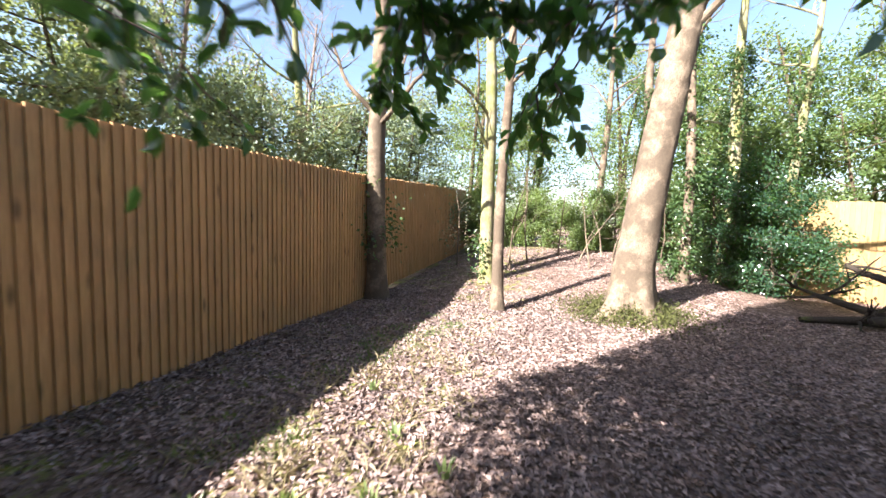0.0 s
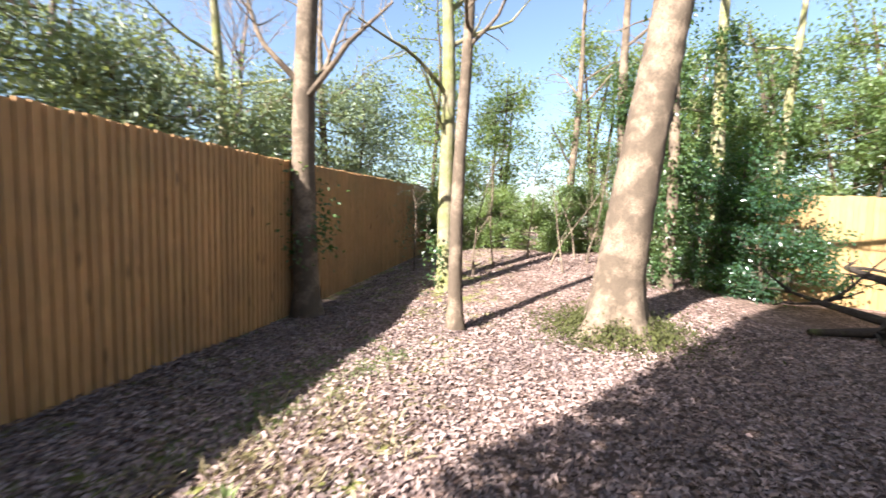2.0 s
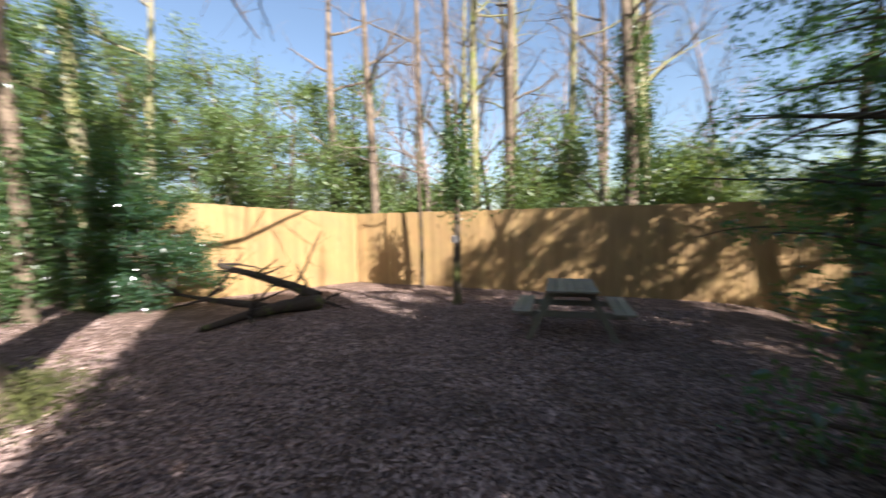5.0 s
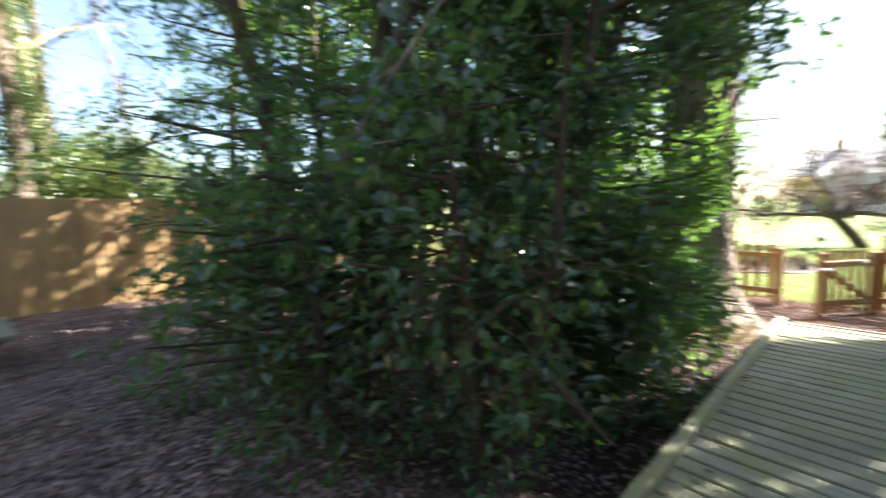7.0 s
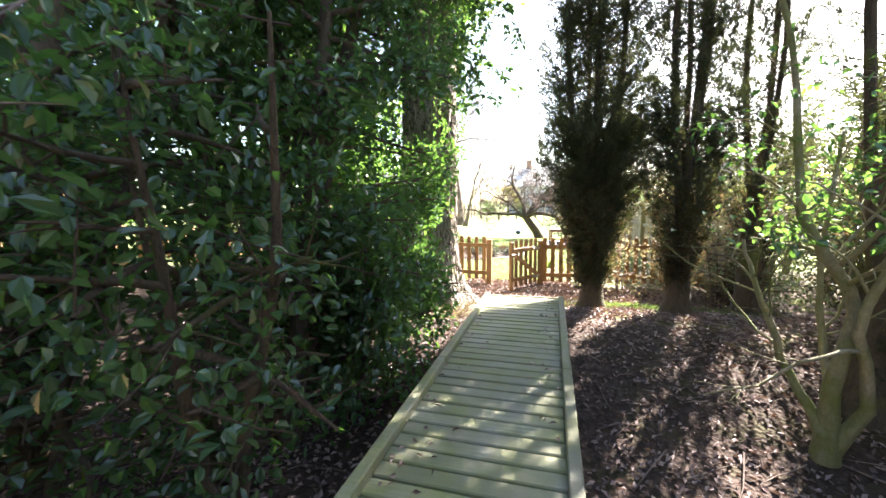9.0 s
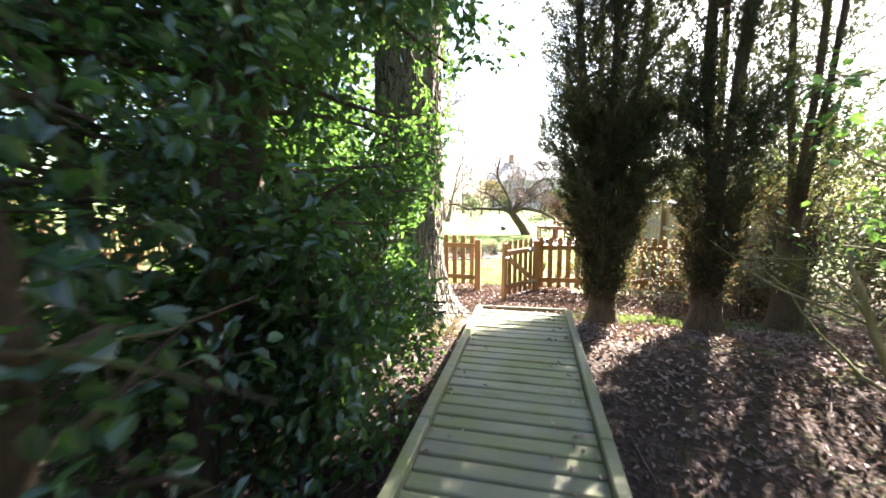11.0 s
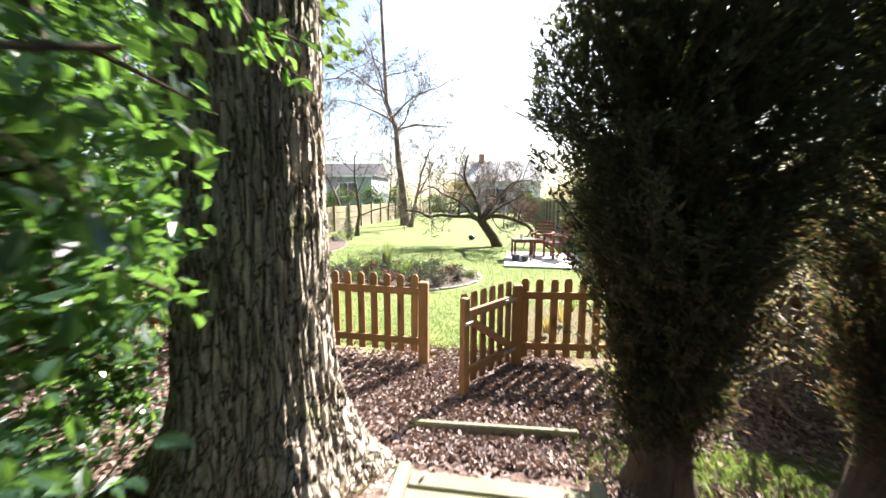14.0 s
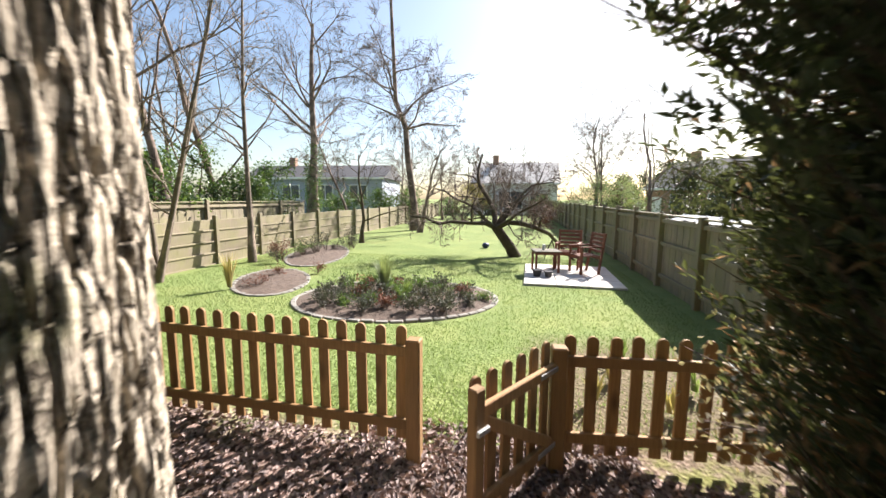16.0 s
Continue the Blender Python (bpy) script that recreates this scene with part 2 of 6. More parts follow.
def ground_material():
    """Leaf litter in the wood, mown grass in the garden, moss along the fence; one sheet."""
    n = Nodes("ground", 0.95, spec=0.15)
    w = n.world()
    g = n.add("ShaderNodeSeparateXYZ")
    n.link(w, g.inputs[0])
    cells = n.add("ShaderNodeTexVoronoi")
    n.link(w, cells.inputs["Vector"])
    cells.inputs["Scale"].default_value = 26.0
    bits = n.ramp(cells.outputs["Color"], (0.15, (0.04, 0.025, 0.02)), (0.5, (0.17, 0.112, 0.094)), (0.9, (0.46, 0.34, 0.295)))
    big = n.noise(w, 1.4, 5.0, 0.7)
    litter = n.mix(n.ramp(big, (0.42, (0.75, 0.75, 0.75)), (0.62, (0, 0, 0))), bits, (0.085, 0.058, 0.042))
    # thin grass and moss near the foot of the long fence
    near = n.math("ADD", g.outputs["X"], n.math("MULTIPLY", n.noise(w, 1.0, 4.0), 2.2))
    moss = n.math("MULTIPLY", n.ramp(near, (0.0, (1, 1, 1)), (0.35, (0, 0, 0))), n.ramp(n.noise(w, 3.2, 5.0, 0.7), (0.5, (0, 0, 0)), (0.62, (0.8, 0.8, 0.8))))
    litter = n.mix(moss, litter, (0.15, 0.17, 0.035))
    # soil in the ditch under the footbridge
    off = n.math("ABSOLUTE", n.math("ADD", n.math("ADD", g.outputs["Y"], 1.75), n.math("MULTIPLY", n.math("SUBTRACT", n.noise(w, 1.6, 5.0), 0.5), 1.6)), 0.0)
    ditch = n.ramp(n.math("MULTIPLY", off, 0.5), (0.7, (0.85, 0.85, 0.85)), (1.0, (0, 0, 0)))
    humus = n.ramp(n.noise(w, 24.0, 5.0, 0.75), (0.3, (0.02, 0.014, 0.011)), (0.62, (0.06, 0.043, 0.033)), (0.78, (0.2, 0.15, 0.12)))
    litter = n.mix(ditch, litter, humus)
    turf = n.ramp(n.noise(w, 60.0, 4.0, 0.7), (0.25, (0.095, 0.135, 0.042)), (0.75, (0.21, 0.265, 0.092)))
    patchy = n.noise(w, 0.9, 5.0, 0.65)
    turf = n.mix(n.ramp(patchy, (0.45, (0, 0, 0)), (0.7, (0.55, 0.55, 0.55))), turf, (0.26, 0.275, 0.1))
    # bare, leafy strip in front of the picket fence and on the lawn under the tree
    edge = n.math("ADD", g.outputs["Y"], n.math("MULTIPLY", n.noise(w, 1.7, 5.0), 0.9))
    lawn = n.ramp(n.math("ADD", n.math("MULTIPLY", edge, 0.5), 3.35), (0.35, (1, 1, 1)), (0.6, (0, 0, 0)))
    # dug border behind the west pickets
    dug = n.math("MULTIPLY", n.ramp(n.math("ADD", n.math("MULTIPLY", g.outputs["X"], 0.5), n.math("MULTIPLY", n.noise(w, 2.0, 4.0), 0.3)), (0.0, (1, 1, 1)), (0.08, (0, 0, 0))), n.ramp(n.math("ADD", n.math("MULTIPLY", edge, 0.25), 2.15), (0.1, (0, 0, 0)), (0.25, (0.85, 0.85, 0.85))))
    turf = n.mix(dug, turf, (0.14, 0.1, 0.07))
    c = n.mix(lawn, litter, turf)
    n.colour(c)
    h = n.math("ADD", n.math("MULTIPLY", cells.outputs["Distance"], 0.8), n.noise(w, 30.0, 4.0))
    n.bump(h, 0.9, 0.02)
    return n.mat


M_GROUND = ground_material()


# ---------- mesh tools ----------
def smooth01(a, b, v):
    t = np.clip((v - a) / (b - a), 0.0, 1.0)
    return t * t * (3 - 2 * t)


def wave(x, y):
    return (np.sin(1.7 * x + 0.6 * y) + np.sin(-0.9 * x + 2.1 * y + 1.0) + np.sin(3.1 * x - 2.3 * y + 2.0) * 0.5) / 2.5


def height(x, y):
    """The lie of the land: the wood, its rise to the far corner, the ditch and the lawn."""
    x, y = np.asarray(x, float), np.asarray(y, float)
    z = -0.25 + 0.02 * wave(x, y) * smooth01(-7.0, -5.0, y)
    rise = smooth01(-4.6, -1.8, x) * (1 - smooth01(1.6, 5.0, x))
    z = z + 0.06 * np.clip(y - 9.0, 0, 9.0) * (1 - smooth01(0.5, 5.0, x)) * (1 - rise) + 0.12 * np.clip(y - 7.6, 0, 6.2) * rise
    near = np.exp(-((y + 1.3) / 0.95) ** 2)
    z = z - 0.42 * near * smooth01(0.3, 1.5, np.abs(x + 0.1) + 0.6)
    bank = np.exp(-((y + 3.7) / 0.8) ** 2)
    z = z + 0.13 * bank
    z = z + 0.06 * smooth01(6.0, 7.5, -y) + 0.1 * smooth01(1.0, 3.0, x) * np.exp(-((y + 6.0) / 1.5) ** 2)
    return z


def ground_at(x, y):
    return float(height(x, y))


def raw_mesh(name, verts, faces, smooth=False):
    """A mesh from arrays: verts (n, 3) and one array of quads or triangles, or several in a list."""
    me = bpy.data.meshes.new(name)
    sets = [np.asarray(f, np.int32) for f in (faces if isinstance(faces, list) else [faces]) if len(f)]
    verts = np.asarray(verts, np.float32)
    loops = np.concatenate([f.ravel() for f in sets])
    sizes = np.concatenate([np.full(len(f), f.shape[1], np.int32) for f in sets])
    me.vertices.add(len(verts))
    me.vertices.foreach_set("co", verts.ravel())
    me.loops.add(len(loops))
    me.loops.foreach_set("vertex_index", loops)
    me.polygons.add(len(sizes))
    me.polygons.foreach_set("loop_start", np.concatenate([[0], np.cumsum(sizes)[:-1]]).astype(np.int32))
    me.polygons.foreach_set("use_smooth", np.full(len(sizes), smooth))
    me.update(calc_edges=True)
    return me


def link(name, me, material, parent=None, label="", m=None):
    ob = new(name, me)
    if material is not None and not me.materials:
        me.materials.append(material)
    if parent is not None:
        ob.parent = parent
    if m is not None:
        ob.matrix_basis = m
    if label:
        tagged(ob, label)
    return ob


def part(name, bm, material, parent, label="", m=None):
    me = bpy.data.meshes.new(name)
    bm.to_mesh(me)
    bm.free()
    return link(name, me, material, parent, label, m)


def empty(name, x, y, z, label, category, group="", kind="", rz=0.0):
    ob = new(name)
    ob.empty_display_size = 0.1
    ob.matrix_basis = pose(x, y, z, 0, 0, rz)
    return tagged(ob, label, category, group, kind)


def box(sx, sy, sz, m=Matrix(), bevel=0.006, bm=None):
    """A box with softened edges, centred, at pose m."""
    b = bm or bmesh.new()
    made = bmesh.ops.create_cube(b, size=1.0, matrix=m @ Matrix.Diagonal((sx, sy, sz, 1)))
    if bevel:
        edges = list({e for v in made["verts"] for e in v.link_edges})
        bmesh.ops.bevel(b, geom=edges, offset=min(bevel, 0.4 * min(sx, sy, sz)), segments=1, profile=0.6, affect="EDGES")
    return b


def rod(a, b, r, sides=8, bm=None):
    bm = bm or bmesh.new()
    a, b = Vector(a), Vector(b)
    m = Matrix.Translation((a + b) / 2) @ (b - a).to_track_quat("Z", "Y").to_matrix().to_4x4()
    bmesh.ops.create_cone(bm, cap_ends=True, segments=sides, radius1=r, radius2=r, depth=(b - a).length, matrix=m)
    return bm


# ---------- the ground ----------
def build_ground():
    def axis(fine0, fine1, step, far):
        mid = np.arange(fine0, fine1 + 1e-6, step)
        out = step * 1.25 ** np.arange(1, 45)
        lo, hi = fine0 - np.cumsum(out), fine1 + np.cumsum(out)
        return np.concatenate([lo[lo > -far][::-1], mid, hi[hi < far]])
    xs, ys = axis(-6, 11, 0.15, 1500), axis(-14, 18, 0.15, 1500)
    X, Y = np.meshgrid(xs, ys, indexing="ij")
    Z = height(X, Y)
    i = np.arange(len(xs) * len(ys)).reshape(len(xs), len(ys))
    quads = np.stack([i[:-1, :-1], i[1:, :-1], i[1:, 1:], i[:-1, 1:]], -1).reshape(-1, 4)
    ob = link("ground", raw_mesh("ground", np.stack([X, Y, Z], -1).reshape(-1, 3), quads, True), M_GROUND)
    tagged(ob, "brown leaf litter in the wood, sunlit lawn beyond", "ground", kind="structure")


build_ground()


# ---------- fences ----------
def feather_board(length, width=0.118):
    """A feather-edged board: thick at one side, thin at the other, front at -y."""
    v = [(0, 0, 0), (width, 0, 0), (width, -0.007, 0), (0, -0.02, 0)]
    v += [(x, y, length) for x, y, _ in v]
    f = [(0, 1, 5, 4), (1, 2, 6, 5), (2, 3, 7, 6), (3, 0, 4, 7), (4, 5, 6, 7), (3, 2, 1, 0)]
    return raw_mesh("board", v, np.array(f))


def board_fence(name, points, tops, label, length=2.9, pitch=0.097, seed=1, mat_=None):
    """Upright overlapping boards along a line, seen from the side to the right of its direction."""
    rng = random.Random(seed)
    me = feather_board(length)
    a, b = Vector(points[0]), Vector(points[1])
    d = (b - a).length
    yaw = math.degrees(math.atan2(b.y - a.y, b.x - a.x))
    fence = empty(name, a.x, a.y, 0, label, "fence", kind="structure", rz=yaw)
    n = int(d / pitch)
    for i in range(n):
        s = i * pitch
        top = np.interp(s / d, [k for k, _ in tops], [h for _, h in tops]) + rng.uniform(-0.012, 0.012)
        ob = link("board", me, mat_ or M_FENCE, fence, m=pose(s, rng.uniform(-0.002, 0.002), top - length, 0, rng.uniform(-0.25, 0.25), rng.uniform(4.5, 7.5)))
    for h in (0.35, 1.05, 1.75):
        bm = bmesh.new()
        for i in range(int(d / 3.0) + 1):
            s0, s1 = i * 3.0, min(d, i * 3.0 + 2.99)
            if s1 - s0 < 0.1:
                continue
            top = np.interp((s0 + s1) / 2 / d, [k for k, _ in tops], [q for _, q in tops])
            box(s1 - s0, 0.04, 0.08, pose((s0 + s1) / 2, 0.055, top - 2.2 + h), 0.004, bm)
        part("rail", bm, M_FENCE, fence)
    return fence


# the long fence of the wood, its far end wall and the one behind the picnic table
board_fence("wall_west", ((-3.72, -3.2), (-4.42, 16.4)), ((0, 2.2), (0.3, 2.22), (0.49, 2.28), (0.94, 2.66), (1, 2.70)), "tall feather-edge timber fence in its own shade", 2.53, seed=2)
board_fence("wall_east", ((9.97, 10.15), (9.75, -6.0)), ((0, 1.9), (0.5, 1.82), (1, 1.75)), "tall golden feather-edge timber fence with dappled sun", seed=3, mat_=M_GOLD)
board_fence("wall_north", ((4.9, 12.5), (9.95, 10.17)), ((0, 2.24), (0.5, 2.06), (1, 1.91)), "sunlit golden timber fence behind the fallen branch", seed=4, mat_=M_GOLD)


# ---------- footbridge ----------
def footbridge():
    b = empty("footbridge", -0.1, -1.56, 0, "weathered grey-green decked timber footbridge over a ditch", "footbridge", rz=-0.9)
    L, W, pitch, rng = 4.95, 0.94, 0.13, random.Random(8)
    me = bpy.data.meshes.new("plank")
    bm = box(W, 0.113, 0.032, bevel=0.007)
    bm.to_mesh(me)
    bm.free()
    for i in range(int(L / pitch)):
        y = -L / 2 + (i + 0.5) * pitch
        link("plank", me, M_DECK, b, m=pose(rng.uniform(-0.004, 0.004), y, -0.016 + rng.uniform(-0.002, 0.002), 0, 0, rng.uniform(-0.35, 0.35)))
    for s in (-1, 1):
        for i in range(2):
            part("kerb", box(0.07, L / 2 - 0.006, 0.075, pose(s * (W / 2 + 0.035), (i - 0.5) * L / 2, 0.012), 0.008), M_DECK, b, "pale timber kerb rail")
        part("beam", box(0.09, L - 0.1, 0.2, pose(s * 0.38, 0, -0.136), 0.008), M_DECK, b)
    return b


footbridge()


# ---------- picket fence and gate ----------
def picket_mesh(w=0.075, t=0.02, h=0.84):
    """An upright pale with a rounded top."""
    arc = [(w / 2 * math.cos(a), h - w / 2 + w / 2 * math.sin(a)) for a in np.linspace(0, math.pi, 9)]
    outline = [(-w / 2, 0.0), (w / 2, 0.0)] + arc
    n = len(outline)
    v = [(x, -t / 2, z) for x, z in outline] + [(x, t / 2, z) for x, z in outline]
    bm = bmesh.new()
    vs = [bm.verts.new(p) for p in v]
    bm.faces.new(vs[:n]), bm.faces.new(vs[n:][::-1])
    for i in range(n):
        j = (i + 1) % n
        bm.faces.new((vs[j], vs[i], vs[n + i], vs[n + j]))
    bmesh.ops.recalc_face_normals(bm, faces=bm.faces)
    me = bpy.data.meshes.new("pale")
    bm.to_mesh(me)
    bm.free()
    return me


PALE = picket_mesh()


def picket_run(a, b, z0, z1, label, first_post=True, pitch=0.146):
    """A run of pales on two rails from a to b, the foot rising from z0 to z1."""
    a, b = Vector(a), Vector(b)
    d, yaw = (b - a).length, math.degrees(math.atan2(b.y - a.y, b.x - a.x))
    f = empty("picket_fence", a.x, a.y, 0, label, "picket fence", "picket fence across the garden", rz=yaw)
    rng = random.Random(int(a.x * 100) + 7)
    n = int(d / pitch)
    for i in range(n):
        s = 0.12 + i * pitch
        link("pale", PALE, M_PICKET, f, m=pose(s, -0.03, z0 + (z1 - z0) * s / d + 0.03 + rng.uniform(-0.006, 0.006), 0, rng.uniform(-0.5, 0.5), 0))
    lean = math.degrees(math.atan2(z1 - z0, d))
    for h in (0.16, 0.7):
        part("rail", box(d, 0.035, 0.075, pose(d / 2, 0.0, (z0 + z1) / 2 + h, 0, -lean, 0), 0.006), M_PICKET, f)
    stops = [0.0, 2.4, 4.8, 7.2, d] if a.x > 0 else [0.0, d]
    for s in stops:
        part("post", box(0.1, 0.1, 1.0, pose(s, 0.06, z0 + (z1 - z0) * s / d + 0.32), 0.01), M_PICKET, f)
    return f


picket_run((0.62, -6.03), (9.6, -6.2), -0.19, 0.0, "honey-brown timber picket fence with rounded pales")
picket_run((-3.6, -6.3), (-0.33, -6.09), -0.2, -0.2, "honey-brown timber picket fence with rounded pales beside the conifers")


def picket_gate():
    g = empty("picket_gate", -0.31, -6.0, -0.19, "honey-brown timber picket gate standing open", "gate", rz=55.0)
    L = 0.84
    for i in range(6):
        link("pale", PALE, M_PICKET, g, m=pose(0.07 + i * 0.139, -0.035, 0.02))
    for h in (0.16, 0.68):
        part("rail", box(L, 0.035, 0.075, pose(L / 2, 0, h), 0.006), M_PICKET, g)
    a = math.degrees(math.atan2(0.46, L - 0.12))
    part("brace", box(math.hypot(0.46, L - 0.1), 0.034, 0.07, pose(L / 2, 0.001, 0.42, 0, -a, 0), 0.006), M_PICKET, g)
    part("stile", box(0.075, 0.06, 0.86, pose(L - 0.02, 0.02, 0.41), 0.008), M_PICKET, g)
    for h in (0.16, 0.68):
        part("hinge", box(0.22, 0.006, 0.035, pose(0.1, 0.022, h), 0.002), M_METAL, g, "galvanised strap hinge")
    part("latch", box(0.09, 0.02, 0.03, pose(L - 0.03, 0.06, 0.62), 0.003), M_METAL, g, "galvanised latch")


picket_gate()


# ---------- plants: tools ----------
def tubes(runs):
    """Round limbs: each run is (points, radii, sides). One array of verts, one of quads."""
    V, F, off = [], [], 0
    for pts, rad, sides in runs:
        pts, rad = np.asarray(pts, float), np.asarray(rad, float)
        t = np.gradient(pts, axis=0)
        t /= np.linalg.norm(t, axis=1, keepdims=True) + 1e-9
        ref = np.array([1.0, 0, 0]) if abs(t[0][0]) < 0.8 else np.array([0, 1.0, 0])
        u = np.cross(t, ref)
        u /= np.linalg.norm(u, axis=1, keepdims=True) + 1e-9
        w = np.cross(t, u)
        a = np.arange(sides) * 2 * math.pi / sides
        ring = pts[:, None] + rad[:, None, None] * (np.cos(a)[None, :, None] * u[:, None] + np.sin(a)[None, :, None] * w[:, None])
        V.append(ring.reshape(-1, 3))
        n = len(pts)
        i = np.arange(n - 1)[:, None] * sides + np.arange(sides)[None]
        j = np.arange(n - 1)[:, None] * sides + (np.arange(sides)[None] + 1) % sides
        F.append(np.stack([i, j, j + sides, i + sides], -1).reshape(-1, 4) + off)
        off += n * sides
    return np.concatenate(V), np.concatenate(F)


def limb_path(rng, start, way, length, bend=0.12, lift=0.05, steps=6):
    p, d = np.array(start, float), np.array(way, float)
    d /= np.linalg.norm(d)
    pts = [p.copy()]
    for _ in range(steps):
        d = d + rng.normal(0, bend, 3) + np.array([0, 0, lift])
        d /= np.linalg.norm(d)
        p = p + d * length / steps
        pts.append(p.copy())
    return np.array(pts)


def grow(rng, start, way, length, radius, plan, level=0, runs=None, tips=None, path=None, least=0.0):
    """A limb and, by the plan, its side limbs. plan: a row a level of (number, from, spread, length ratio, bend, lift)."""
    runs, tips = ([], []) if runs is None else (runs, tips)
    number, begin, spread, ratio, bend, lift = plan[min(level, len(plan) - 1)]
    last = level >= len(plan) - 1
    if path is None:
        path = limb_path(rng, start, way, length, bend, lift, 7 if level < 2 else (4 if level < 3 else 2))
    n = len(path)
    rad = radius * np.linspace(1.0, 0.30 if not last else 0.25, n)
    if level == 0:
        rad = rad * (1 + 0.7 * np.exp(-np.linspace(0, 9, n) * 1.4))
    runs.append((path, rad, (14, 8, 5, 3, 3)[min(level, 4)]))
    if last:
        tips.append(path)
        return runs, tips
    for _ in range(number):
        s = begin + (1 - begin) * rng.random() ** 0.8
        k = s * (n - 1)
        i = min(int(k), n - 2)
        p = path[i] + (path[i + 1] - path[i]) * (k - i)
        t = path[i + 1] - path[i]
        t = t / np.linalg.norm(t)
        side = rng.normal(0, 1, 3)
        side -= side.dot(t) * t
        side /= np.linalg.norm(side) + 1e-9
        a = radians(spread * rng.uniform(0.7, 1.25))
        d = math.cos(a) * t + math.sin(a) * side
        local = np.interp(s, np.linspace(0, 1, n), rad)
        grow(rng, p, d, length * ratio * rng.uniform(0.65, 1.2) * (1.15 - 0.55 * s), max(least, local * rng.uniform(0.36, 0.55)), plan, level + 1, runs, tips, None, least)
    return runs, tips


def leaves(rng, at, out, length, width, droop=0.2, fold=0.35, fine=True, spread=0.8):
    """Leaf blades folded along the midrib at the given places, growing along out, loosely."""
    n = len(at)
    ax = out + rng.normal(0, spread, (n, 3)) + np.array([0, 0, -droop])
    ax /= np.linalg.norm(ax, axis=1, keepdims=True) + 1e-9
    up = rng.normal(0, 0.55, (n, 3)) + np.array([0, 0, 1.0])
    side = np.cross(ax, up)
    side /= np.linalg.norm(side, axis=1, keepdims=True) + 1e-9
    nor = np.cross(side, ax)
    L = (length * rng.uniform(0.65, 1.25, n))[:, None]
    W = (width * rng.uniform(0.75, 1.2, n))[:, None] / 2
    base, tip = at, at + ax * L - nor * L * 0.12
    if not fine:
        mid = at + ax * L * 0.45
        v = np.stack([base, mid + side * W + nor * W * fold, tip, mid - side * W + nor * W * fold], 1).reshape(-1, 3)
        i = np.arange(n)[:, None] * 4
        f = np.concatenate([i + [0, 1, 2], i + [0, 2, 3]])
        return v, f
    q1, q2 = at + ax * L * 0.3, at + ax * L * 0.7
    rise = nor * W * fold
    v = np.stack([base, q1 + side * W * 0.95 + rise, q2 + side * W * 0.8 + rise, tip, q2 - side * W * 0.8 + rise, q1 - side * W * 0.95 + rise], 1).reshape(-1, 3)
    i = np.arange(n)[:, None] * 6
    return v, np.concatenate([i + [0, 1, 2, 3], i + [0, 3, 4, 5]])


def along(rng, tips, each, jitter, lean=1.0):
    """Places and outward directions along the outer twigs."""
    at, out = [], []
    for p in tips:
        k = rng.random(each) ** lean * (len(p) - 1)
        i = np.minimum(k.astype(int), len(p) - 2)
        at.append(p[i] + (p[i + 1] - p[i]) * (k - i)[:, None])
        d = p[-1] - p[0]
        out.append(np.tile(d / (np.linalg.norm(d) + 1e-9), (each, 1)))
    at = np.concatenate(at)
    return at + rng.normal(0, jitter, at.shape), np.concatenate(out)


def balls(rng, centres, radius, each, flat=0.8):
    """Places scattered in the outer part of loose clumps."""
    c = np.repeat(np.asarray(centres, float), each, 0)
    d = rng.normal(0, 1, c.shape)
    d /= np.linalg.norm(d, axis=1, keepdims=True)
    r = (radius * rng.random(len(c)) ** 0.5)[:, None]
    return c + d * r * np.array([1, 1, flat]), d


def clear_lane(at, gap=0.42, top=2.15):
    """Which places keep out of the way that is walked."""
    x, y, z = at[:, 0], at[:, 1], at[:, 2]
    inside = (x > -0.5 - gap) & (x < 0.22 + gap) & (y < 2.6 + gap) & (y > -4.4) & (z < top)
    return ~inside


def plant(name, x, y, label, category, wood, bark_mat, foliage=None, leaf_mat=None, group="", parts=("trunk", "crown"), z=None):
    """One plant: an Empty at its foot, its wood and its leaves, given in the world's metres."""
    z = ground_at(x, y) if z is None else z
    e = empty(name, x, y, z, label, category, group)
    shift = np.array([x, y, z])
    if wood is not None:
        v, f = tubes(wood) if isinstance(wood, list) else wood
        link(parts[0], raw_mesh(parts[0], v - shift, f, True), bark_mat, e)
    for k, (fol, mat_) in enumerate(zip(foliage or (), leaf_mat or ())):
        v, f = fol
        ob = link(parts[k + 1] if k + 1 < len(parts) else "foliage", raw_mesh(parts[1], v - shift, f), mat_, e)
        if ob.name.startswith(("crown", "twigs")):
            tagged(ob, kind="stuff")
    return e


def rand(seed):
    return np.random.default_rng(seed)


